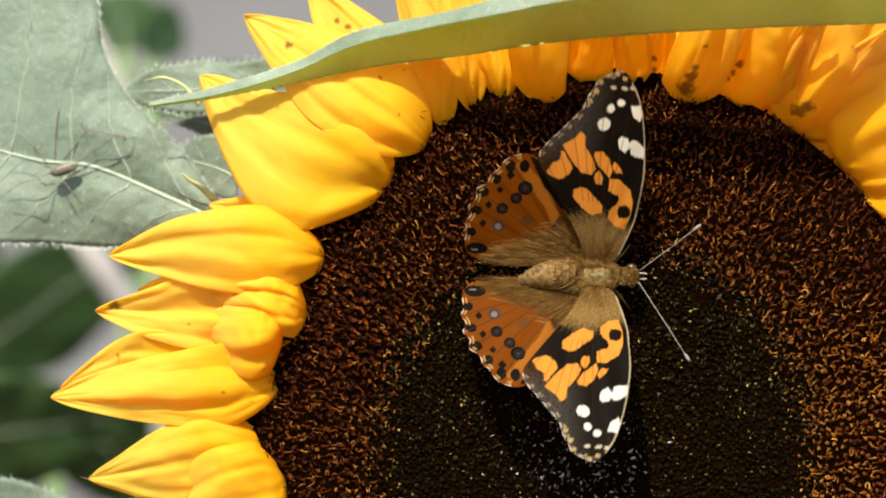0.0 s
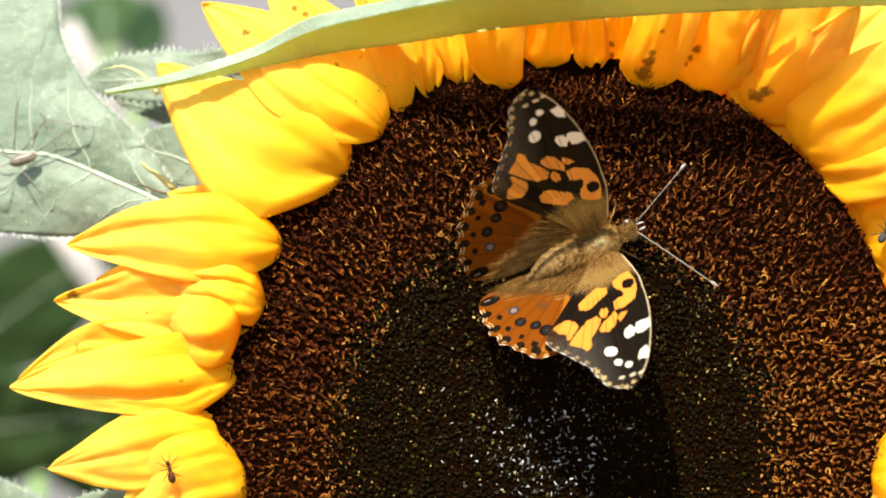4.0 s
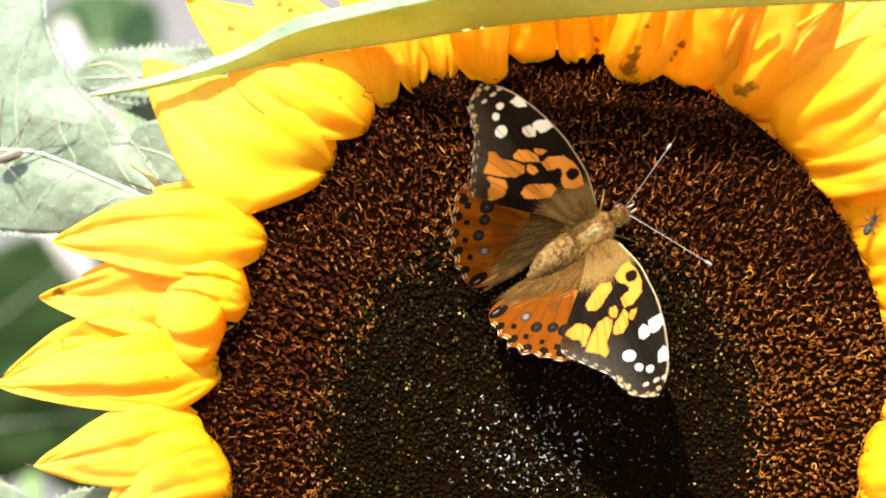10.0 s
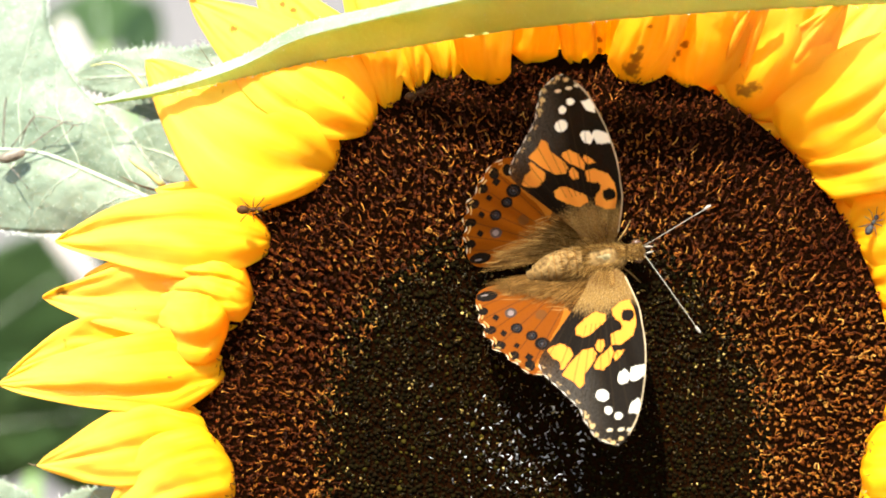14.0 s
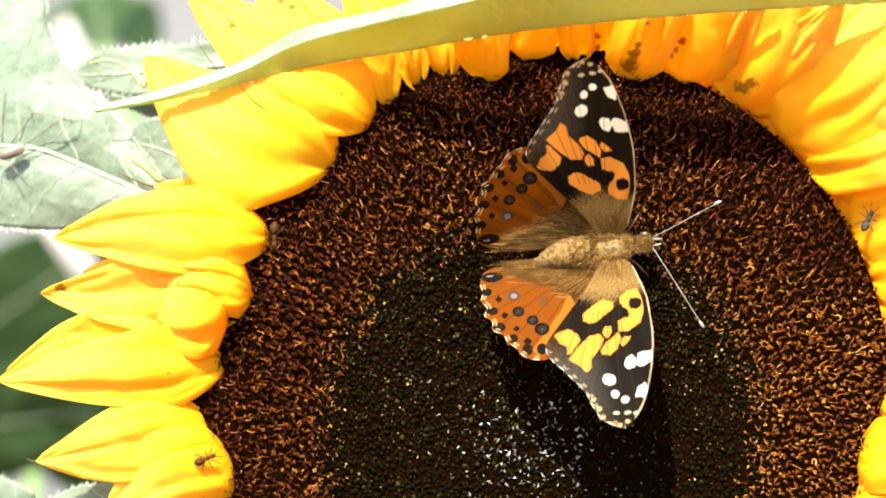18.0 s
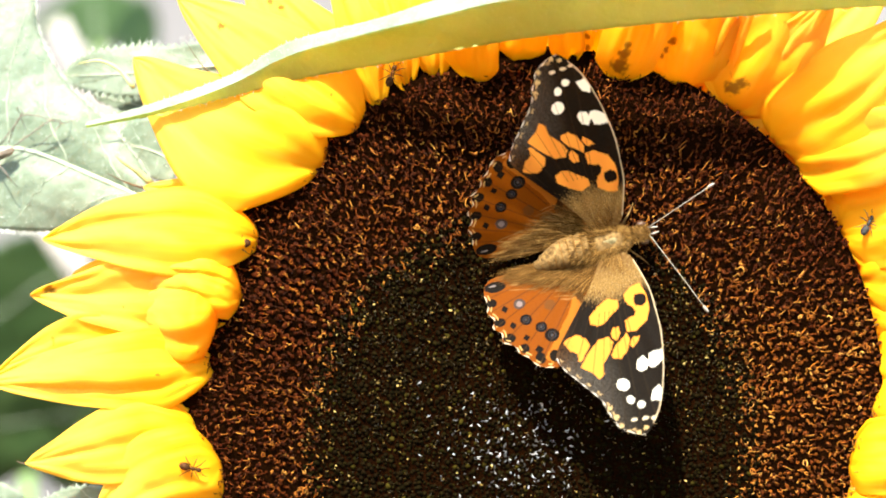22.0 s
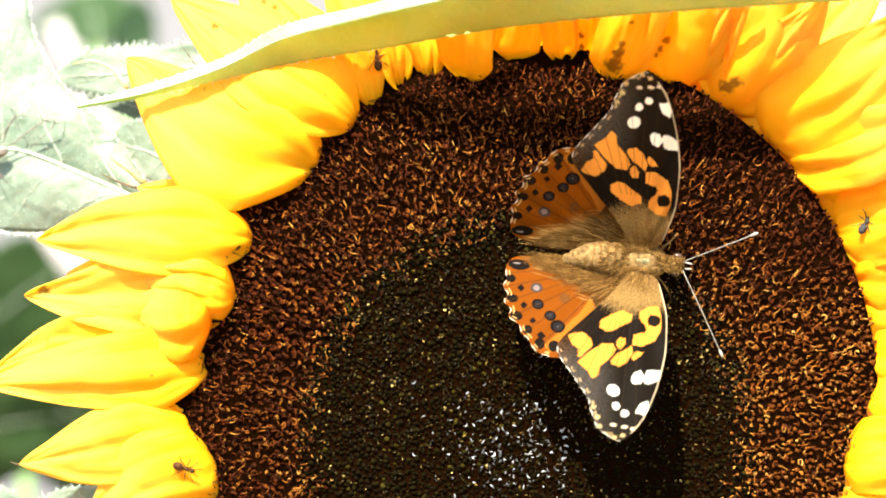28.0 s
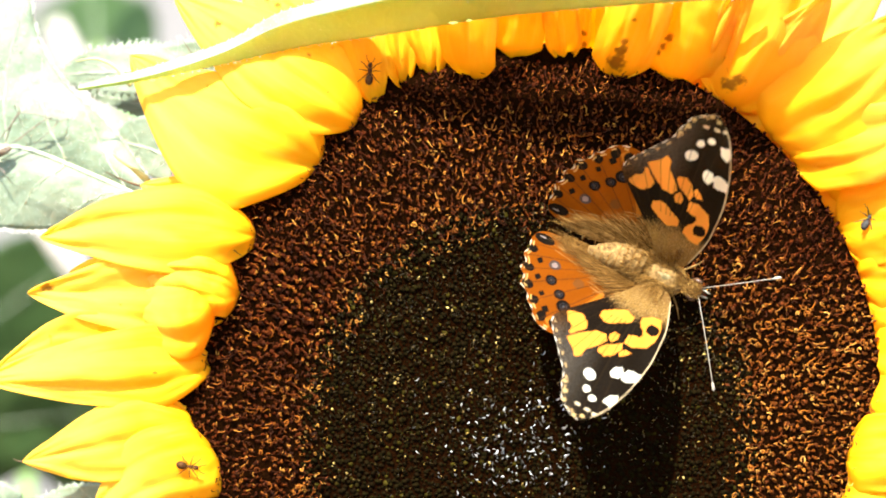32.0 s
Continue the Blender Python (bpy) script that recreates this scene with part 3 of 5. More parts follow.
PETALS = [
    # base, tip, width, lift, cup, d0, d1, bend, twist
    ((410, 815), (185, 925), 150, 50, 0.25, -4, 16, 0.10, 40),
    ((402, 868), (150, 1010), 150, 34, 0.15, 10, 50, 0.0, 0),
    ((376, 766), (66, 824), 150, 42, 0.12, 6, 50, 0.0, -14),
    ((380, 712), (170, 762), 100, 26, 0.12, 20, 60, 0.0, 0),
    ((400, 650), (-2, 680), 154, 48, 0.10, 2, 60, 0.0, 14),
    ((300, 640), (14, 664), 110, 20, 0.12, 26, 66, 0.12, 0),
    ((448, 528), (236, 514), 104, 66, 0.35, -4, 40, 0.08, 20),
    ((408, 562), (244, 540), 150, 60, 0.35, -14, 30, -0.14, -30),
    ((460, 530), (76, 526), 156, 40, 0.10, 12, 60, 0.0, 8),
    ((480, 428), (98, 428), 160, 54, 0.10, 4, 50, 0.035, 10),
    ((478, 468), (150, 490), 130, 26, 0.10, 24, 70, 0.0, 0),
    ((532, 372), (276, 336), 110, 26, 0.12, 14, 60, -0.03, 0),
    ((592, 302), (258, 108), 236, 46, 0.06, 6, 50, -0.11, 6),
    ((540, 336), (300, 250), 80, 10, 0.12, 86, 100, 0.0, 0),
    ((660, 226), (336, 0), 176, 56, 0.10, 2, 56, 0.0, 12),
    ((650, 205), (450, -60), 160, 24, 0.10, 26, 80, 0.0, 0),
    ((692, 198), (596, -110), 84, 44, 0.25, 4, 60, 0.03, 10),
    ((742, 166), (672, -140), 80, 44, 0.25, 8, 60, 0.02, 0),
    ((794, 150), (756, -160), 86, 40, 0.25, 10, 60, 0.0, 0),
    ((722, 178), (630, -60), 70, 26, 0.2, 24, 80, 0.0, 0),
    ((860, 150), (925, -160), 112, 66, 0.25, -6, 40, -0.10, 20),
    ((928, 118), (968, -160), 116, 44, 0.2, 8, 60, 0.0, 0),
    ((1028, 120), (1004, -150), 62, 40, 0.3, 4, 50, 0.0, 0),
    ((1066, 108), (1078, -150), 54, 30, 0.25, 14, 60, 0.0, 0),
    ((1116, 150), (1190, -170), 112, 58, 0.2, -4, 50, 0.06, 14),
    ((1222, 160), (1296, -150), 160, 50, 0.15, 4, 60, 0.0, 0),
    ((1262, 176), (1370, -60), 66, 22, 0.2, 20, 60, 0.0, 0),
    ((1318, 204), (1480, -120), 150, 50, 0.35, 6, 60, 0.03, 0),
    ((1340, 206), (1500, 0), 90, 20, 0.3, 28, 70, 0.0, 0),
    ((1392, 258), (1680, 10), 170, 62, 0.35, -4, 40, 0.08, 10),
    ((1426, 294), (1720, 190), 120, 56, 0.45, 0, 50, 0.06, 30),
    ((1470, 318), (1760, 250), 110, 30, 0.3, 22, 70, 0.0, 0),
    ((1508, 420), (1810, 330), 130, 48, 0.35, 6, 60, 0.03, 0),
    ((1542, 500), (1850, 440), 130, 44, 0.35, 10, 60, 0.0, 0),
    ((1556, 560), (1860, 560), 110, 30, 0.35, 16, 70, 0.0, 0),
    ((1566, 640), (1870, 650), 130, 40, 0.35, 10, 60, 0.0, 0),
    ((1556, 730), (1860, 780), 130, 44, 0.35, 6, 60, 0.0, 0),
    ((1520, 818), (1820, 850), 120, 60, 0.4, -2, 50, -0.05, 10),
    ((1512, 880), (1790, 980), 140, 52, 0.4, 4, 50, 0.0, 0),
]
STAINS = {14: [(414, 52, 7), (575, 108, 2.5), (608, 174, 2)], 15: [(500, 8, 5), (520, 20, 5)], 23: [(1060, 70, 5), (1060, 90, 6), (1056, 104, 5)],
          24: [(1118, 122, 14), (1126, 100, 9), (1133, 86, 6), (1150, 48, 4)], 25: [(1200, 94, 6), (1212, 80, 7), (1190, 104, 5), (1172, 118, 6), (1150, 130, 7)],
          27: [(1278, 120, 9), (1304, 116, 6), (1318, 162, 12), (1334, 154, 10)], 31: [(1530, 402, 6), (1542, 394, 5), (1532, 416, 5), (1546, 410, 6), (1550, 424, 6), (1526, 426, 5), (1540, 438, 5)],
          8: [(110, 516, 9), (240, 548, 2)], 6: [(300, 540, 4), (320, 552, 3)], 4: [(300, 668, 2.5), (350, 684, 2)], 13: [(515, 330, 2)]}
for k, (b, t, w, lift, cup, d0, d1, bend, twist) in enumerate(PETALS):
    front = 5 if lift >= 40 and k < 20 else 0
    front = 10 if k == 9 else 12 if k in (12, 14) else front
    if 16 <= k <= 32:  # these lean towards the viewer
        lift, d1 = lift * 0.5, d1 - (130 if k < 20 else 260)
    petal(b, t, w if k < 27 else w * 1.2, lift + front, (cup + 0.05 if k < 20 else cup) if k < 27 else cup * 0.4, d0 - front, d1, bend, twist, seed=k + 1, pleat=2.5 + 3.0 * ((k * 37) % 10) / 10, round_base=0.1 if k in (0, 6, 7) or k > 19 else 0.26, stains=STAINS.get(k, ()), lobe=5.0 if k < 20 else 4.0)
# the rest of the ring, and a second row behind it
rnd = random.Random(4)
for k in range(96):
    a = 2 * math.pi * k / 96 + rnd.uniform(-0.03, 0.03)
    low = math.sin(a) > 0.33
    back = k % 2
    if not low and (not back and math.cos(a) < 0.12 or math.cos(a) < -0.3):
        continue
    if low and k % 4 == 0:
        continue
    r0, r1 = (RIM - 14 - 16 * back, RIM + rnd.uniform(290, 390))
    petal((CX + r0 * math.cos(a), CY + r0 * math.sin(a)), (CX + r1 * math.cos(a + rnd.uniform(-0.1, 0.1)), CY + r1 * math.sin(a)), rnd.uniform(130, 170),
          22 + 8 * (1 - back), 0.1, 34 + 14 * back, 76 + 30 * back, rnd.uniform(-0.05, 0.05), rnd.uniform(-15, 15), seed=60 + k)


def bract(points, r, material, label):
    part("bract", *tube([at(*p) - F0 for p in spline(points, 10)], [r * U * (1 - 0.09 * i) for i in range(10)], 6), material, flower, label)


bract([(290, 330, 120), (262, 306, 110), (240, 292, 104), (226, 280, 100)], 7, BRACT, "yellow-green bract tip")
bract([(296, 342, 116), (262, 334, 112), (236, 324, 104), (212, 312, 100)], 3, DRY, "thin dry bract tip")
bract([(258, 160, 130), (232, 128, 140), (196, 112, 148), (160, 118, 150)], 5, BRACT, "hairy yellow-green bract")
bract([(410, 152, 60), (396, 136, 60), (380, 122, 60), (352, 82, 60)], 2.2, DRY, "thin dry bract tip")
bract([(80, 822, 52), (70, 824, 54), (60, 824, 56), (50, 820, 56)], 3, DRY, "withered petal tip")


# ---- florets ----
def arc_rod(turn, lean, size, curl, thick=0.7, steps=7):
    """One stigma arm that rises from the tube and curls over."""
    pts = []
    x, z, a = 0.0, 8.0, radians(70)
    for _ in range(steps):
        pts.append((x, 0.0, z))
        x += math.cos(a) * size
        z += math.sin(a) * size
        a -= radians(curl)
    c, s = math.cos(turn), math.sin(turn)
    pts = [(p[0] * c + lean, p[0] * s, p[2]) for p in pts]
    return tube(pts, [thick * (1 - 0.08 * i) for i in range(steps)], 3, cap=False)


def floret_shapes(kind, seed):
    q = random.Random(seed)
    if kind == "stigma":
        t = q.uniform(0, 6.28)
        lay = q.random()
        if lay < 0.42:
            r, z, span, flat = q.uniform(2.0, 4.2), q.uniform(8, 12), q.uniform(3.4, 6.0), q.uniform(0.5, 1.0)
            ring = [(r * math.cos(t + span * k / 9), r * flat * math.sin(t + span * k / 9), z + 0.25 * k + q.uniform(-0.5, 0.5)) for k in range(10)]
            return join([tube(ring, [0.72] * 9 + [0.4], 3, cap=False), arc_rod(t + 2.0, 0, q.uniform(1.3, 2.2), q.uniform(30, 70))])
        if lay < 0.78:
            tall, bow = q.uniform(12, 19), q.uniform(-2.5, 2.5)
            rod = [(bow * math.sin(math.pi * k / 5) * math.cos(t), bow * math.sin(math.pi * k / 5) * math.sin(t), 3 + tall * k / 5) for k in range(6)]
            top = rod[-1]
            arms = [tube([top, (top[0] + 1.8 * math.cos(t + s), top[1] + 1.8 * math.sin(t + s), top[2] + 1.2), (top[0] + 3.0 * math.cos(t + s), top[1] + 3.0 * math.sin(t + s), top[2] - 0.4)], [0.65, 0.6, 0.35], 3, cap=False) for s in (0.4, 3.4)]
            return join([tube(rod, [0.75, 0.7, 0.6, 0.55, 0.5, 0.45], 4, cap=False)] + arms)
        return join([arc_rod(t, 0, q.uniform(1.4, 2.7), q.uniform(30, 75)), arc_rod(t + q.uniform(2.2, 4.0), 0, q.uniform(1.4, 2.7), q.uniform(30, 75))])
    if kind == "tube":
        v, f = [], []
        for z, r in ((-6, 3.4), (3, 4.0), (7, 2.2)):
            for k in range(5):
                a = 1.2566 * k
                v.append((r * math.cos(a), r * math.sin(a), z))
        for i in range(2):
            for k in range(5):
                f.append((i * 5 + k, i * 5 + (k + 1) % 5, i * 5 + 5 + (k + 1) % 5, i * 5 + 5 + k))
        f.append((10, 11, 12, 13, 14))
        return v, f
    if kind == "pollen":
        c = (q.uniform(-2, 2), q.uniform(-2, 2), 10 + q.uniform(-1, 3))
        pcs = [blob(c, (q.uniform(1.3, 2.1), q.uniform(1.3, 2.1), q.uniform(1.3, 2.2)), None, 4, 6)]
        for _ in range(q.randrange(1, 5)):
            a, l = q.uniform(0, 6.28), q.uniform(2.6, 5.0)
            pcs.append(tube([c, (c[0] + l * math.cos(a), c[1] + l * math.sin(a), c[2] + q.uniform(0, 2))], [0.9, 0.35], 4))
        return join(pcs)
    if kind == "sliver":
        l, w, b = q.uniform(3.0, 6.5), q.uniform(0.45, 1.15), q.uniform(-1.6, 1.6)
        lo, up = 6.0 + q.uniform(-1, 1), 7.5 + q.uniform(-1, 2.5)
        pts = [(-l / 2, 0, lo), (0, b, (lo + up) / 2 + 1), (l / 2, 0, up)]
        v, f = tube(pts, [w * 0.35, w, w * 0.25], 4)
        return v, f
    if kind == "bud":
        v, f = [], []
        for z, r in ((-5, 4.2), (2, 4.0), (5.5, 2.2)):
            for k in range(6):
                a = 1.0472 * k
                g = r * q.uniform(0.7, 1.25)
                v.append((g * math.cos(a), g * math.sin(a), z + q.uniform(-1.2, 1.2)))
        v.append((q.uniform(-1, 1), q.uniform(-1, 1), 6.6))
        for i in range(2):
            for k in range(6):
                f.append((i * 6 + k, i * 6 + (k + 1) % 6, i * 6 + 6 + (k + 1) % 6, i * 6 + 6 + k))
        f += [(12 + k, 12 + (k + 1) % 6, 18) for k in range(6)]
        return v, f
    v = []
    for z, r in ((6.5, q.uniform(1.0, 2.2)), (9.0 + q.uniform(0, 3), q.uniform(0.5, 1.6))):
        for k in range(4):
            t = 1.5708 * k + q.uniform(-0.7, 0.7)
            v.append((r * math.cos(t) * q.uniform(0.6, 1.9), r * math.sin(t) * q.uniform(0.6, 1.3), z + q.uniform(-1, 1)))
    return v, [(0, 1, 5, 4), (1, 2, 6, 5), (2, 3, 7, 6), (3, 0, 4, 7), (4, 5, 6, 7)]


SHAPES = {k: [floret_shapes(k, s * 13 + 1) for s in range(n)] for k, n in (("stigma", 24), ("tube", 1), ("pollen", 6), ("sliver", 10), ("bud", 8), ("fleck", 12))}


def stand(x, y, q, lean=-0.9):
    """The pose of a floret that stands on the disc, leaning inwards near the rim."""
    r = math.hypot(x - CX, y - CY)
    a = math.atan2(-(y - CY), x - CX)
    tilt = (height(r - 6) - height(r + 6)) / 12 + lean * (r / RIM) ** 2 + q.uniform(-0.45, 0.45)
    side = q.uniform(-0.45, 0.45)
    nrm = Vector((math.cos(a) * tilt - math.sin(a) * side, -1.0, math.sin(a) * tilt + math.cos(a) * side)).normalized()
    turn = nrm.to_track_quat("Z", "Y").to_matrix() @ Matrix.Rotation(q.uniform(0, 6.28), 3, "Z")
    return disc_place(x, y) - F0, turn


def heap(name, kind, spots, material, label, size=(0.9, 1.25)):
    """Many florets of a kind in one mesh."""
    q = random.Random(len(spots))
    vs, fs, o = [], [], 0
    made = [(np.array([tuple(p) for p in v]), f) for v, f in SHAPES[kind]]
    for x, y in spots:
        p, turn = stand(x, y, q)
        v, f = made[q.randrange(len(made))]
        s = q.uniform(*size) * U
        vs.append(v @ np.array(turn).T * s + np.array(p))
        fs += [tuple(i + o for i in g) for g in f]
        o += len(v)
    ob = part(name, np.concatenate(vs), fs, material, flower, label, smooth=kind != "tube")
    return tagged(ob, kind="stuff")


def spiral(step, r0, r1, jitter, seed):
    q = random.Random(seed)
    c = step * 0.564
    out = []
    for n in range(int((r0 / c) ** 2), int((r1 / c) ** 2)):
        r, a = c * math.sqrt(n + 0.5), n * 2.399963
        out.append((CX + r * math.cos(a) + q.uniform(-jitter, jitter), CY + r * math.sin(a) + q.uniform(-jitter, jitter)))
    return out


q = random.Random(9)
def from_middle(p):
    return math.hypot(p[0] - CX, p[1] - CY)


def from_core(p):
    """How far outside the dark core a place lies; the core sits a little low on the head."""
    return math.hypot(p[0] - 962, p[1] - 778) - CORE + 6


def clump(p, size, seed):
    return noise.noise(Vector((p[0] / size, p[1] / size, seed)))


outer = [p for p in spiral(11.6, 250, RIM + 24, 4.6, 1) if from_middle(p) < RIM + (22 if p[0] > CX + 100 else -10)
         and q.random() < 0.12 + (from_core(p) + 6) / 55 + 0.3 * clump(p, 45, 6)]
inner = [p for p in spiral(8.6, 0, CORE + 90, 3.4, 2) if from_core(p) < 40]
near, rest = [], []
for p in outer:
    (near if 470 < p[0] < 620 and 440 < p[1] < 640 and len(near) < 290 else rest).append(p)
old = [p for p in rest if (math.hypot(p[0] - CX, p[1] - CY) - 470) / 110 > q.random()]
# florets towards the lower right get the lightened tones, as painted sunlight
lit_side = [p for p in rest if 1.05 * min(1.0, max(0.0, (p[0] - 1100) / 140)) * min(1.0, max(0.0, (p[1] - 440) / 200)) > q.random()]
taken = set(lit_side)
heap("floret_carpet", "tube", [p for p in rest if p not in taken], TUBE, "dark brown floret tubes", (0.5, 0.9))
heap("floret_carpet", "tube", lit_side, TUBE_LIT, "golden-brown floret tubes with sunlight painted in", (0.5, 0.95))
old = [p for p in old if p not in taken]
heap("stigma_lit_side", "stigma", lit_side, STIGMA_LIT, "curled golden stigmas with sunlight painted in", (0.85, 1.5))
taken |= set(old)
young = [p for p in rest if p not in taken]
heap("stigma_rim", "stigma", old, STIGMA_RED, "curled red-brown stigmas towards the rim", (0.9, 1.5))
heap("stigma_carpet", "stigma", young, STIGMA, "curled russet and tan stigmas", (0.9, 1.55))
more = [(p[0] + q.uniform(-5, 5), p[1] + q.uniform(-5, 5)) for p in young if q.random() < 0.45 and math.hypot(p[0] - CX, p[1] - CY) < RIM - 4]
heap("stigma_tangle", "stigma", more, STIGMA, "tangled russet and tan stigmas", (0.7, 1.3))


# pollen lies thicker at the lower right, which also brightens that side
ring = [p for p in spiral(14, 260, 560, 4, 31) if -14 < from_core(p) < 62 + 40 * clump(p, 60, 2) and q.random() < (0.6 if p[0] > 1150 and p[1] > 560 else 0.38)]
ring += [p for p in outer if q.random() < 0.2 * max(0.0, clump(p, 40, 8)) * (6.0 if p[0] > 1150 and p[1] > 560 else 1.0)]
heap("pollen_dust", "pollen", ring, POLLEN, "golden pollen clumps", (0.5, 1.0))
heap("bud_carpet", "bud", inner, BUD, "unopened olive-black buds", (0.5, 1.25))
# white slivers gathered where the disc glints in the sun
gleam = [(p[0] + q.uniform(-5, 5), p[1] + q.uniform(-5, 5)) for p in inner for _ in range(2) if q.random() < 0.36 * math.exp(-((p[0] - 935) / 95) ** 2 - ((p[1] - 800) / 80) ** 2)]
bits = [(p[0] + q.uniform(-5, 5), p[1] + q.uniform(-5, 5)) for p in inner for _ in range(2) if q.random() < (0.3 + 1.1 * clump(p, 26, 5)) * min(1.2, max(0.3, (880 - p[1]) / 180))]
fleck = [p for p in inner if q.random() < 0.03 + 0.7 * max(0.0, clump(p, 30, 3) - 0.1) * min(1.2, max(0.4, (900 - p[1]) / 200))]
heap("bud_sliver_scatter", "sliver", bits, FLECK, "thin straw-coloured bristles between the buds", (0.5, 1.2))
heap("bud_fleck_scatter", "fleck", fleck, FLECK_PALE, "straw-coloured flecks on the buds", (0.5, 1.3))
heap("bud_gleam_scatter", "sliver", gleam, GLINT, "whitish bristles painted as sun glints at the middle of the disc", (0.8, 1.9))


def single_florets(spots):
    q = random.Random(77)
    both = []
    for k, (v, f) in enumerate(SHAPES["stigma"]):
        tv, tf = SHAPES["tube"][0]
        me = bpy.data.meshes.new("floret")
        av, af = join([(tv, tf), (v, f)])
        me.from_pydata([tuple(Vector(p) * U) for p in av], [], af)
        me.materials.append(TUBE_ONE)
        me.materials.append(STIGMA_ONE)
        me.polygons.foreach_set("material_index", [0] * len(tf) + [1] * len(f))
        me.polygons.foreach_set("use_smooth", [True] * len(af))
        both.append(me)
    for x, y in spots:
        p, turn = stand(x, y, q)
        ob = new("floret", both[q.randrange(len(both))])
        ob.parent = flower
        ob.matrix_basis = Matrix.Translation(p) @ turn.to_4x4() @ Matrix.Scale(q.uniform(0.9, 1.25), 4)


TUBE_ONE = island_material("floret_tube_single", TUBE_TONES, 0.8, 0.03, by_object=True)
STIGMA_ONE = island_material("floret_stigma_single", STIGMA_TONES, 0.55, 0.12, by_object=True, through=0.2)


# ---- small animals ----
def harvestman():
    """A long-legged harvestman that rests on the leaf."""
    c = at(22, 277, 250)
    ob = empty("harvestman", c, "tan harvestman with thin long legs resting on the leaf", "spider")
    turn = Euler((0, radians(-18), radians(0))).to_matrix()
    part("body", *blob((0, 0, 0), (27 * U, 12 * U, 11 * U), turn, 10, 14, 0.15), SPIDER, ob)
    part("back_stripe", *blob((2 * U, -8 * U, 4 * U), (19 * U, 5 * U, 3.5 * U), turn, 8, 10, 0.1), PALE, ob, "pale stripe on the back")
    legs = [((20, 262), (60, 208), (52, 195), (66, 232)), ((36, 258), (62, 208), (130, 222), (150, 216)), ((40, 268), (110, 218), (128, 225), (84, 268)),
            ((6, 262), (8, 190), (12, 178), (5, 250)), ((0, 275), (-40, 262), (-60, 270), (-90, 300)), ((10, 286), (28, 306), (40, 322), (52, 336)),
            ((-8, 268), (-40, 232), (-60, 215), (-90, 240)), ((-4, 284), (-30, 296), (-50, 300), (-80, 320))]
    for k, l in enumerate(legs):
        pts = [at(x, y, 262 - h) - c for (x, y), h in zip(l, (8, 34, 30, 0))]
        line = [Vector(p) for p in spline([tuple(p) for p in pts], 12)]
        part("leg", *tube(line, [1.35 * U * (1 - 0.05 * i) for i in range(12)], 5), SPIDER_LEG, ob)
    return ob


harvestman()


def ant(label, material=ANT, scale=1.0):
    """An ant in its own space: x forwards, z away from what it walks on."""
    ob = empty("ant", (0, 0, 0), label, "ant", "ants on the petals")
    s = U * scale
    part("gaster", *blob((-13 * s, 0, 6 * s), (10 * s, 7 * s, 6.5 * s), None, 8, 10), material, ob)
    part("thorax", *join([blob((2 * s, 0, 6 * s), (6.5 * s, 3.4 * s, 3.6 * s), None, 7, 8), blob((-5 * s, 0, 5.5 * s), (2.4 * s, 1.7 * s, 2.4 * s), None, 6, 7)]), material, ob)
    part("head", *blob((12 * s, 0, 6 * s), (5.2 * s, 4.4 * s, 3.8 * s), None, 7, 9), material, ob)
    for side in (1, -1):
        for k, (x0, x1, x2) in enumerate(((5, 14, 19), (2, 3, 4), (-1, -11, -18))):
            pts = [(x0 * s, 2.5 * side * s, 5 * s), (x1 * s, 11 * side * s, 11 * s), (x2 * s, 19 * side * s, 0)]
            part("leg", *tube([pts[0], pts[1], pts[2]], [0.95 * s, 0.8 * s, 0.4 * s], 5), material, ob)
        part("antenna", *tube([(16 * s, 1.8 * side * s, 7 * s), (22 * s, 6 * side * s, 9 * s), (30 * s, 8 * side * s, 6 * s)], [0.6 * s, 0.6 * s, 0.4 * s], 4), material, ob)
    return ob


ANT_LOW = ant("dark brown ant on the lower petals")
ANT_TOP = ant("dark brown ant walking along the upper petals")
ANT_MID = ant("small dark ant crossing the petals", scale=1.15)
ANT_SIDE = ant("grey shiny ant standing still on a spotted petal", ANT_GREY, 1.0)


# ---- the butterfly: x forwards, y to its left, z off its back ----
def inside(poly, x, y):
    p = np.array(poly, dtype=float)
    hit = np.zeros(x.shape, dtype=bool)
    j = len(p) - 1
    for i in range(len(p)):
        xi, yi, xj, yj = *p[i], *p[j]
        with np.errstate(divide="ignore", invalid="ignore"):
            hit ^= ((yi > y) != (yj > y)) & (x < (xj - xi) * (y - yi) / (yj - yi + 1e-12) + xi)
        j = i
    return hit


ORANGE, DEEP_ORANGE, BLACK, WHITE = (0.80, 0.28, 0.035), (0.13, 0.03, 0.001), (0.005, 0.0035, 0.0025), (0.86, 0.80, 0.62)
TAN, BROWN = (0.26, 0.15, 0.04), (0.10, 0.042, 0.011)
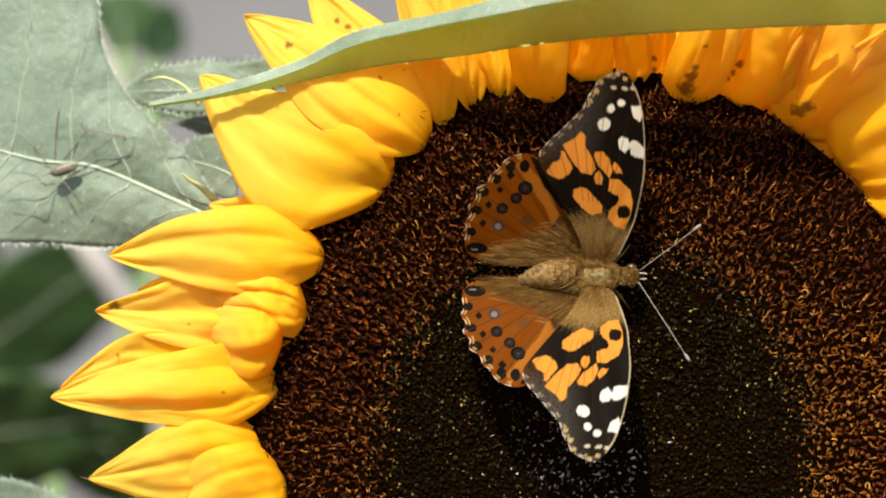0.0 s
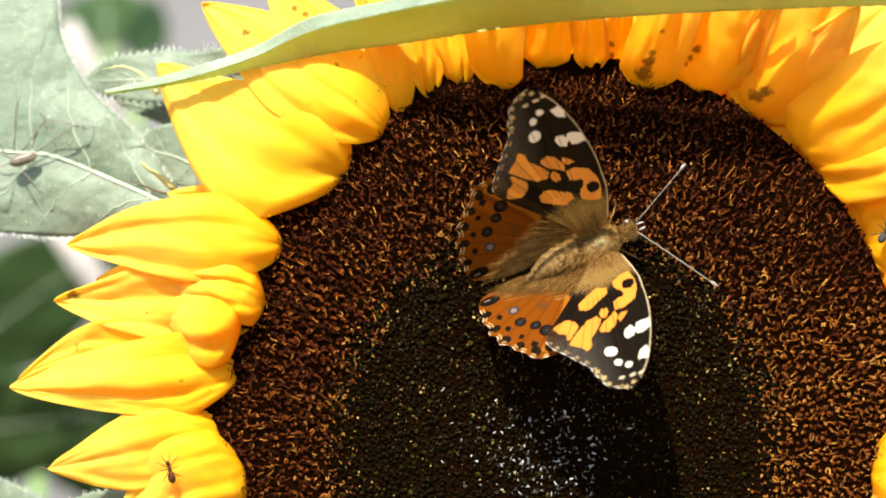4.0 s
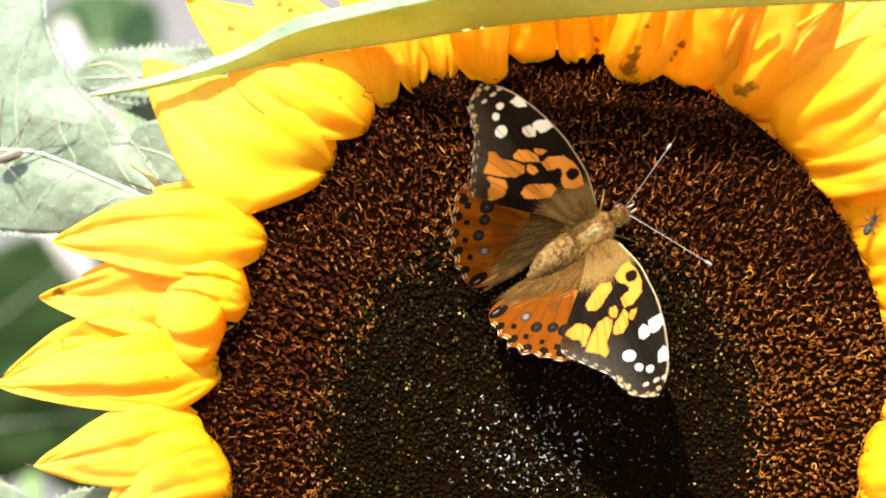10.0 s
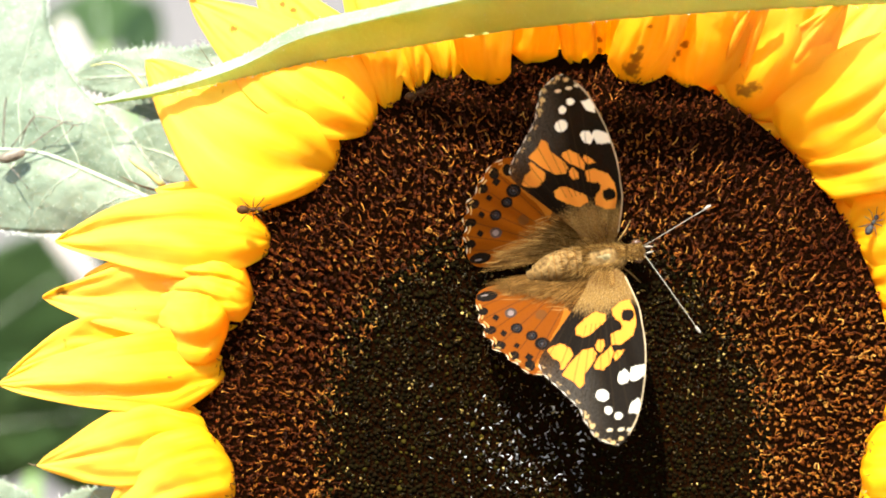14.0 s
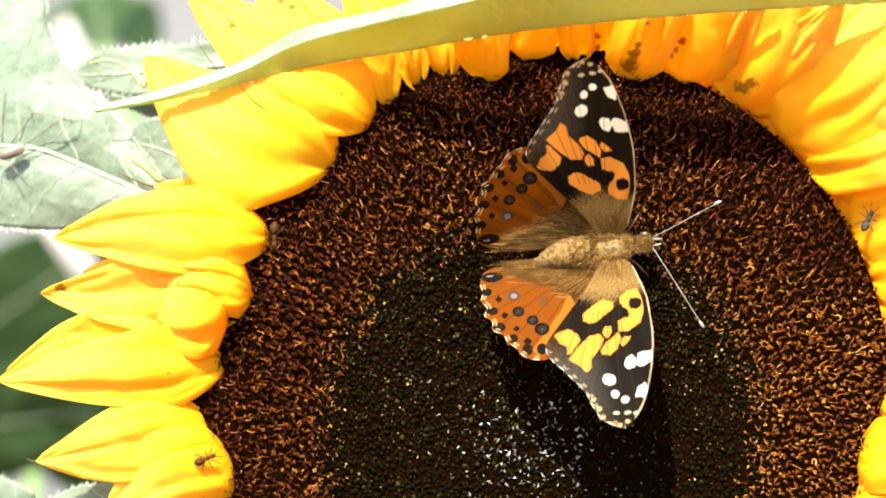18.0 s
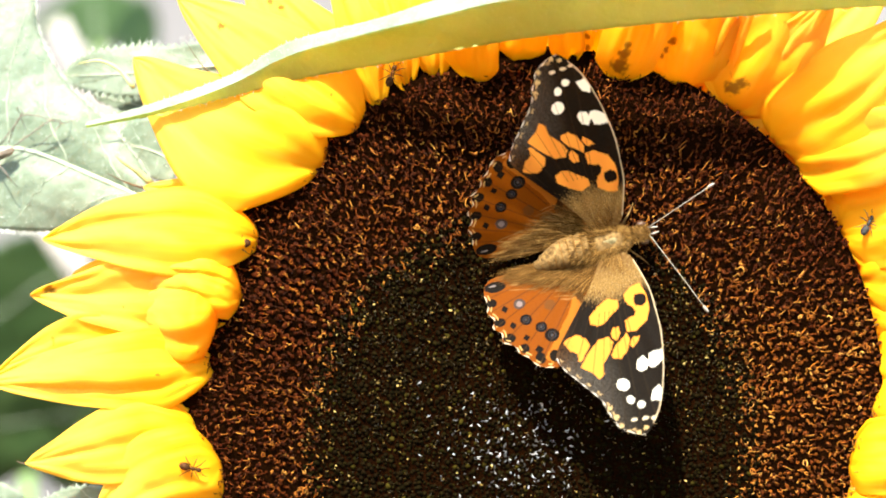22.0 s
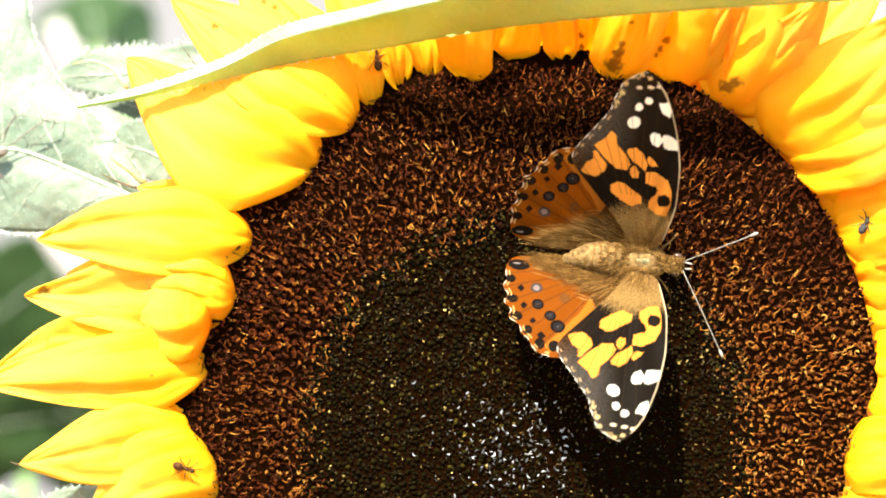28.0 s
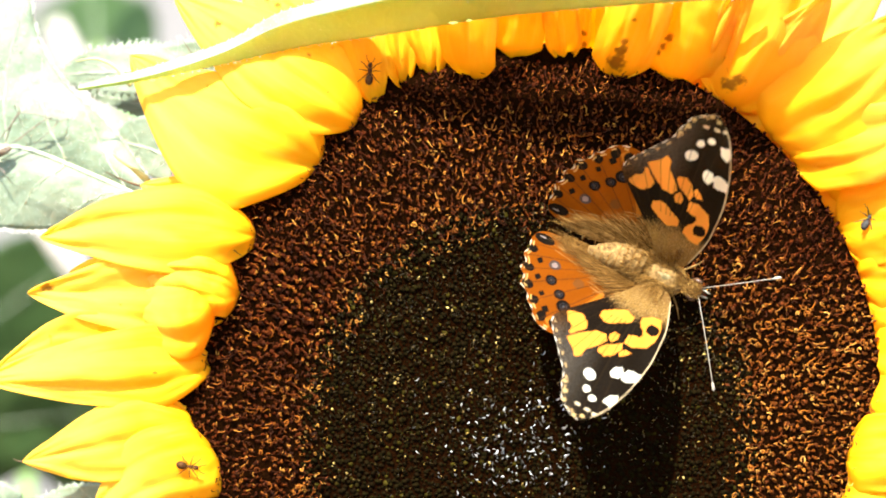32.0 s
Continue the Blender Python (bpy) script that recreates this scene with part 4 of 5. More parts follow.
# outlines and patches in the wing's plane: outwards from its root, forwards
FORE = [(4, 6), (20, 36), (58, 48), (101, 56), (140, 56), (180, 55), (224, 48), (268, 37), (311, 22), (337, 6), (358, -14), (353, -34), (338, -56), (322, -62), (303, -70),
        (286, -73), (269, -82), (252, -94), (238, -104), (222, -116), (206, -125), (186, -131), (165, -122), (124, -90), (83, -58), (46, -32), (14, -16)]
FORE_ORANGE = [[(135, -60), (123, -59), (105, -39), (96, -20), (103, -4), (117, -6), (142, -36), (143, -50)],
               [(109, 8), (95, 8), (82, 24), (80, 41), (109, 47), (133, 45), (154, 35), (170, 12), (167, -3), (146, -1), (137, 19)],
               [(160, -113), (153, -103), (151, -87), (166, -72), (177, -71), (189, -80), (204, -92), (202, -96), (188, -94), (179, -105)],
               [(213, -95), (190, -76), (169, -54), (169, -36), (181, -30), (192, -35), (220, -57), (234, -58), (243, -68), (225, -79), (217, -92)],
               [(165, -31), (154, -24), (154, -14), (166, -14), (179, -23), (174, -29)],
               [(204, -39), (188, -28), (168, -4), (181, -1), (202, -10), (213, -24), (212, -36)],
               [(191, -3), (180, 4), (181, 17), (192, 9), (200, -1)]]
FORE_SPOTS = [(112, 33, 12.5, 11.5), (130, 10, 11.5, 11), (150, -6, 5, 5)]
FORE_WHITE = [[(238, -3), (224, 2), (219, 13), (230, 20), (244, 13), (246, 3)], [(238, 17), (216, 24), (212, 47), (230, 46), (241, 32), (244, 20)],
              [(302, 6), (284, 15), (277, 27), (290, 30), (306, 22), (303, 14)]]
FORE_DOTS = [(262, -32, 11.5, 11), (291, -26, 7.5, 6.5), (304, -11, 6.5, 7), (328, -29, 3, 5.5), (330, -10, 3.2, 5.5), (333, 4, 3, 5)]
FORE_RIM = [(348, -42), (352, -26), (346, -12), (336, -52), (318, -57), (299, -64)]
HIND = [(4, 18), (16, -21), (10, -70), (5, -119), (7, -173), (18, -195), (40, -202), (60, -199), (76, -203), (92, -194), (107, -199), (122, -187), (140, -187), (150, -170), (168, -163),
        (180, -150), (195, -140), (206, -120), (209, -100), (196, -78), (140, -30), (80, 8), (30, 26)]
EYES = [(71, -145, 10.5, True), (105, -140, 10.5, False), (126, -117, 10.5, False), (145, -102, 13, False)]
SUB = [(75, -172, 7), (111, -164, 7), (140, -146, 6.5), (168, -129, 8)]
MARGIN = [(58, -192, 9, 9), (99, -185, 9, 10), (134, -175, 9, 11), (160, -153, 10, 8), (184, -130, 11, 9), (186, -106, 12, 9)]


def wing_grid(outline, n_round, n_in, middle):
    rim = closed_spline(outline, n_round)
    c = np.array(middle, dtype=float)
    f = np.linspace(0, 1, n_in + 1)[1:] ** 0.8
    return np.concatenate([[c], *[c + (rim - c) * g for g in f]]), rim


def wing_faces(n_round, n_in):
    faces = [(0, 1 + k, 1 + (k + 1) % n_round) for k in range(n_round)]
    for i in range(n_in - 1):
        for k in range(n_round):
            a, b = 1 + i * n_round + k, 1 + i * n_round + (k + 1) % n_round
            faces.append((a, a + n_round, b + n_round, b))
    return faces


def shift(x, y, size, amount, seed):
    """A slightly ragged copy of the places, so that patches get scaly edges."""
    dx = np.array([noise.noise(Vector((a / size, b / size, seed))) for a, b in zip(x, y)])
    dy = np.array([noise.noise(Vector((a / size, b / size, seed + 9.7))) for a, b in zip(x, y)])
    return x + dx * amount, y + dy * amount


def paint(col, mask, color, share=1.0):
    m = np.asarray(mask, dtype=float)[:, None] * share
    col[:] = col * (1 - m) + np.array(color) * m


def fore_pattern(x, y, rim):
    col = np.tile(np.array(BLACK), (len(x), 1))
    xs, ys = shift(x, y, 5.0, 2.6, 1.0)
    grain = np.array([noise.noise(Vector((a / 3.2, b / 3.2, 4.0))) for a, b in zip(x, y)])
    # tan scales from the root outwards
    base = np.clip((112 - x - 0.35 * np.abs(y + 10) + 26 * grain) / 26, 0, 1)
    paint(col, base, TAN)
    speck = np.array([noise.noise(Vector((a / 1.6, b / 1.6, 14.0))) for a, b in zip(x, y)])
    paint(col, base * np.clip(speck * 2.2, 0, 1), (0.05, 0.025, 0.01))
    paint(col, base * np.clip((-0.25 - speck) * 3, 0, 1), (0.5, 0.34, 0.14))
    paint(col, np.clip((60 - x + 30 * grain) / 30, 0, 1) * 0.5, BROWN)
    for poly in FORE_ORANGE:
        paint(col, inside(poly, (x + xs) / 2, (y + ys) / 2), ORANGE)
    for cx, cy, a, b in FORE_SPOTS:
        paint(col, ((xs - cx) / a) ** 2 + ((ys - cy) / b) ** 2 < 1, BLACK)
    rub = np.clip((y + 92) / -40, 0, 1) * np.clip(1 - np.abs(x - 190) / 90, 0, 1)
    paint(col, np.clip(rub * (0.5 + grain), 0, 1), BROWN)
    # grey flecks paint a silvery sun sheen onto the black outer part
    wing_sheen = np.clip((-20 - y) / 60, 0, 1) * np.clip((x - 170) / 60, 0, 1) * np.clip(speck * 2.5 + 0.35, 0, 1)
    black = (col.sum(1) < 0.2)
    paint(col, wing_sheen * black, (0.17, 0.15, 0.12), 0.6)
    for poly in FORE_WHITE:
        paint(col, inside(poly, (x + xs) / 2, (y + ys) / 2), WHITE)
    xd, yd = (x * 2 + xs) / 3, (y * 2 + ys) / 3
    for cx, cy, a, b in FORE_DOTS:
        paint(col, ((xd - cx) / a) ** 2 + ((yd - cy) / b) ** 2 < 1, WHITE if a > 5 else (0.6, 0.5, 0.32))
    for cx, cy in FORE_RIM:
        paint(col, np.hypot(xs - cx, (ys - cy) * 0.9) < 4.2 + 2.0 * grain, (0.60, 0.42, 0.17), 0.8)
    # veins
    for vx, vy in ((360, -20), (345, -45), (318, -62), (290, -74), (262, -88), (232, -112), (200, -130), (330, 8)):
        t = np.clip((x * vx + y * vy) / (vx * vx + vy * vy), 0, 1)
        near = np.hypot(x - t * vx, y - t * vy)
        paint(col, (near < 0.8) & (x > 120), (0.02, 0.012, 0.006), 0.6)
    # pale fringe and cream marginal dashes
    dist = np.full(len(x), 1e9)
    along = np.zeros(len(x))
    for k in range(len(rim)):
        d = np.hypot(x - rim[k][0], y - rim[k][1])
        along = np.where(d < dist, k, along)
        dist = np.minimum(dist, d)
    hind = (y < -14 - 0.1 * np.abs(x - 330)) & (x > 186)
    paint(col, hind & (dist < 1.0 + 1.2 * np.sin(along * 0.35)), (0.70, 0.62, 0.50))
    paint(col, hind & (dist > 5) & (dist < 8 + 4 * grain) & (np.sin(along * 0.35 + 1.0) > 0.45), (0.50, 0.33, 0.14), 0.75)
    paint(col, (y > 18 - 0.05 * x) & (dist < 2.4) & (x > 30), (0.58, 0.45, 0.27), 0.8)
    return col


def hind_pattern(x, y, rim):
    col = np.tile(np.array((0.19, 0.045, 0.001)), (len(x), 1))
    xs, ys = shift(x, y, 4.0, 2.0, 3.0)
    grain = np.array([noise.noise(Vector((a / 3.5, b / 3.5, 8.0))) for a, b in zip(x, y)])
    streak = np.array([noise.noise(Vector(((a - 0.2 * b) / 3.0, b / 26.0, 2.0))) for a, b in zip(x, y)])
    paint(col, np.clip(0.2 + grain, 0, 1) * 0.35, DEEP_ORANGE)
    paint(col, inside([(70, -46), (112, -66), (186, -122), (200, -112), (150, -64), (104, -40)], xs, ys), (0.55, 0.20, 0.02), 0.45)
    # golden-brown hair over the inner part
    hair = np.clip((90 - np.clip(x, 0, 90) * 1.0 + (y + 70) * 0.45 + 40 * streak - 22) / 30, 0, 1) * np.clip((196 + y) / 40, 0, 1)
    paint(col, hair, (0.15, 0.070, 0.014))
    paint(col, np.clip(hair * streak * 2.4, 0, 1), (0.34, 0.18, 0.05))
    paint(col, np.clip(-hair * streak * 2.0, 0, 1), (0.05, 0.022, 0.005))
    paint(col, inside([(150, -70), (205, -98), (196, -70), (140, -28), (108, -34)], xs, ys), BLACK)
    paint(col, inside([(75, -51), (75, -34), (92, -28), (96, -40)], xs, ys), (0.03, 0.014, 0.005), 0.85)
    paint(col, np.hypot((xs - 86) / 11, (ys + 94) / 10) < 1, BROWN, 0.7)
    xs, ys = (x * 2 + xs) / 3, (y * 2 + ys) / 3
    for cx, cy, r, faded in EYES:
        d = np.hypot(xs - cx, ys - cy)
        paint(col, d < r, (0.06, 0.04, 0.03) if faded else BLACK)
        paint(col, d < r * (0.55 if faded else 0.2), (0.22, 0.16, 0.14) if faded else (0.05, 0.05, 0.055))
        if not faded:
            paint(col, np.abs(d - r * 0.5) < 0.7, (0.03, 0.03, 0.04), 0.8)
    for cx, cy, r in SUB:
        paint(col, np.abs(xs - cx) * 0.9 + np.abs(ys - cy) < r, BLACK)
    for cx, cy, a, b in MARGIN:
        paint(col, ((xs - cx) / a) ** 2 + ((ys - cy) / b) ** 2 < 1, BLACK)
    paint(col, np.hypot((xs - 27) / 11, (ys + 180) / 19) < 1, BLACK)
    paint(col, np.hypot((xs - 24) / 1.6, (ys + 184) / 7) < 1, (0.22, 0.17, 0.15))
    for vx, vy in ((48, -200), (76, -198), (108, -196), (140, -186), (168, -160), (196, -134)):
        t = np.clip((x * vx + y * vy) / (vx * vx + vy * vy), 0, 1)
        paint(col, (np.hypot(x - t * vx, y - t * vy) < 1.0) & (t > 0.45), (0.04, 0.016, 0.005), 0.6)
    dist = np.full(len(x), 1e9)
    along = np.zeros(len(x))
    for k in range(len(rim)):
        d = np.hypot(x - rim[k][0], y - rim[k][1])
        along = np.where(d < dist, k, along)
        dist = np.minimum(dist, d)
    edge = (y < -112) & (x > 40)
    paint(col, edge & (dist < 1.0 + 1.5 * np.sin(along * 0.30)), (0.66, 0.52, 0.34))
    paint(col, edge & (dist > 5.5) & (dist < 8) & (np.sin(along * 0.30) > 0.0), (0.72, 0.42, 0.12), 0.7)
    return col


def wing(name, outline, middle, pattern, side, parent, label):
    n_round, n_in = 400, 110
    pts, rim = wing_grid(outline, n_round, n_in, middle)
    x, y = pts[:, 0], pts[:, 1]
    col = pattern(x, y, rim)
    z = 5.0 * np.sin(np.clip(x / 330, 0, 1) * math.pi) + 1.6 * np.sin(np.arctan2(y, x + 20) * 26) * np.clip(x / 200, 0.1, 1)
    verts = np.stack([y, side * x, z], 1) * U
    faces = wing_faces(n_round, n_in)
    if side > 0:
        faces = [f[::-1] for f in faces]
    ob = part(name, verts, faces, WING, parent, label)
    layer = ob.data.color_attributes.new("pattern", "FLOAT_COLOR", "POINT")
    layer.data.foreach_set("color", np.concatenate([col, np.ones((len(col), 1))], 1).astype(np.float32).ravel())
    return ob


BUTTERFLY = empty("butterfly", (0, 0, 0), "orange, black and white butterfly with open wings on the disc", "butterfly")
FORE_L = wing("forewing", FORE, (190, -20), fore_pattern, 1, BUTTERFLY, "orange and black forewing with white spots")
FORE_R = wing("forewing", FORE, (190, -20), fore_pattern, -1, BUTTERFLY, "orange and black forewing with white spots")
HIND_L = wing("hindwing", HIND, (100, -95), hind_pattern, 1, BUTTERFLY, "orange hindwing with dark eyespots")
HIND_R = wing("hindwing", HIND, (100, -95), hind_pattern, -1, BUTTERFLY, "orange hindwing with dark eyespots")


def butterfly_body():
    part("thorax", *blob((16 * U, 0, 4 * U), (50 * U, 31 * U, 26 * U), None, 14, 18, 0.08), BODY, BUTTERFLY, "furry tan thorax")
    segs = []
    for i in range(9):
        f = i / 8
        segs.append(((-18 - 100 * f, -15 * f * f, 8 - 6 * f), (25 + 6 * math.sin(math.pi * f)) * (1 - 0.80 * f ** 2.2)))
    pts, rad = [], []
    for (p, r), nxt in zip(segs, segs[1:] + segs[-1:]):
        pts += [Vector(p) * U, (Vector(p) * 0.25 + Vector(nxt[0]) * 0.75) * U]
        rad += [r * U, r * U * 0.93]
    abdomen = part("abdomen", *tube(pts[:-1], rad[:-1], 16), BODY, BUTTERFLY, "banded tan abdomen")
    for i in range(1, 8):
        f = i / 8
        r = (25 + 6 * math.sin(math.pi * f)) * (1 - 0.80 * f ** 2.2) + 0.3
        c = Vector((-18 - 100 * f, -15 * f * f, 8 - 6 * f))
        hoop = [(c + Vector((0, r * math.cos(a), r * math.sin(a)))) * U for a in np.linspace(0, 2 * math.pi, 25)]
        part("band", *tube(hoop, [0.9 * U] * 25, 4), FUR_DARK, abdomen, "dark ring between the segments")
    # added pale shell; its colour stands in for the sheen of the hair
    part("back_highlight", *blob((20 * U, 1 * U, 12 * U), (27 * U, 14 * U, 19.5 * U), None, 10, 12, 0.15), BACK_SHEEN, BUTTERFLY, "pale greenish sheen on the back")
    part("head", *blob((74 * U, 0, 8 * U), (20 * U, 16 * U, 16 * U), None, 10, 14, 0.1), BODY, BUTTERFLY)
    for s in (1, -1):
        part("eye", *blob((80 * U, s * 15 * U, 9 * U), (10 * U, 7 * U, 10 * U), None, 8, 10), EYE_DARK, BUTTERFLY, "round dark eye")
        part("palp", *blob((101 * U, s * 5 * U, 4 * U), (8 * U, 1.7 * U, 2.2 * U), Euler((0, 0, radians(-s * 6))).to_matrix(), 7, 8), PALE, BUTTERFLY, "white pointed palp")
    part("proboscis", *tube([(98 * U, 0, 0), (100 * U, 1 * U, -20 * U), (96 * U, 2 * U, -34 * U)], [1.6 * U, 1.3 * U, 0.9 * U], 6), EYE_DARK, BUTTERFLY)
    for s in (1, -1):
        for x0, x1, y1, x2, y2 in ((42, 66, 40, 84, 62), (10, 20, 62, 26, 96), (-12, -40, 58, -66, 84)):
            pts = [(x0 * U, s * 14 * U, -10 * U), (x1 * U, s * y1 * U, -4 * U), (x2 * U, s * y2 * U, -36 * U)]
            part("leg", *tube(pts, [2.2 * U, 1.7 * U, 0.9 * U], 6), BODY, BUTTERFLY)
    q = random.Random(12)
    pcs = []
    for _ in range(3400):
        f = q.uniform(-1, 1)
        a = q.uniform(0.05, math.pi - 0.05)
        if q.random() < 0.6:
            p = Vector((16 + 50 * f, 31 * math.sqrt(max(0, 1 - f * f)) * math.cos(a), 4 + 26 * math.sqrt(max(0, 1 - f * f)) * math.sin(a)))
            if abs(p.y) < 12 and -4 < p.x < 46:
                continue
            way = Vector((-1.0, 0.75 * math.cos(a), 0.35 * math.sin(a) + 0.1))
            l = q.uniform(9, 20)
        elif q.random() < 0.12:
            g = q.random() * 0.4
            r = (25 + 6 * math.sin(math.pi * g)) * (1 - 0.8 * g ** 2.2)
            p = Vector((-18 - 100 * g, -15 * g * g + r * math.cos(a), 8 - 6 * g + r * math.sin(a)))
            way = Vector((-1.0, 0.5 * math.cos(a), 0.25))
            l = q.uniform(6, 12)
        else:
            p = Vector((q.uniform(58, 88), q.uniform(-13, 13), 8 + q.uniform(4, 16)))
            way = Vector((q.uniform(-0.6, 0.9), q.uniform(-0.6, 0.6), 0.7))
            l = q.uniform(4, 10)
        way = (way + Vector((q.uniform(-0.35, 0.35), q.uniform(-0.35, 0.35), q.uniform(-0.2, 0.2)))).normalized()
        pcs.append(tube([p * U, (p + way * l * 0.6) * U, (p + way * l + Vector((0, 0, -1.5))) * U], [0.45 * U, 0.35 * U, 0.1 * U], 3, cap=False))
    tagged(part("fur", *join(pcs), FUR, BUTTERFLY, "soft golden-brown fur"), kind="stuff")


butterfly_body()


def wing_hair(parent, side, seed, count, reach, material, fan):
    """Long soft hair over the inner part of a wing."""
    q = random.Random(seed)
    pcs = []
    for _ in range(count):
        x, y = q.uniform(0, reach[0]), q.uniform(reach[1], reach[2])
        if x > reach[0] * (1 - 0.75 * (y - reach[2]) / (reach[1] - reach[2])):
            continue
        l = q.uniform(22, 52) * (1.0 if fan else 0.5)
        a = (0.75 * math.atan2(x, 34 - y) if fan else math.atan2(x + 20, 12 - y * 0.6)) + radians(q.uniform(-8, 8))
        way = Vector((-math.cos(a), side * math.sin(a), 0))
        p = Vector((y, side * x, 3))
        rise = q.uniform(1.0, 4.0)
        pcs.append(tube([p * U, (p + way * l * 0.6 + Vector((0, 0, rise))) * U, (p + way * l + Vector((0, 0, rise * 0.4 - 0.6))) * U], [0.3 * U, 0.25 * U, 0.07 * U], 3, cap=False))
    tagged(part("wing_hair", *join(pcs), material, parent, "long golden-brown hair"), kind="stuff")


for hindwing, forewing, side in ((HIND_L, FORE_L, 1), (HIND_R, FORE_R, -1)):
    wing_hair(hindwing, side, 5 + side, 1500, (78, -130, 0), FUR_DARK, True)
    wing_hair(hindwing, side, 15 + side, 900, (60, -140, 0), FUR, True)
    wing_hair(forewing, side, 25 + side, 320, (46, -30, 22), FUR, False)


def antenna(side, length, rise):
    pts = [Vector((length * f, 0, rise * f + 6 * math.sin(math.pi * f))) * U for f in np.linspace(0, 1, 9)]
    ob = part("antenna", *tube(pts, [1.0 * U] + [0.7 * U] * 8, 6), PALE, BUTTERFLY, "thin pale ringed antenna")
    way = (pts[-1] - pts[-2]).normalized()
    club = part("club", *blob(pts[-1], (8 * U, 2.8 * U, 2.8 * U), way.to_track_quat("X", "Z").to_matrix(), 8, 9), PALE, ob, "white-tipped club")
    return ob


ANTENNA_L = antenna(1, 126, 60)
ANTENNA_R = antenna(-1, 160, 20)

single_florets(near)


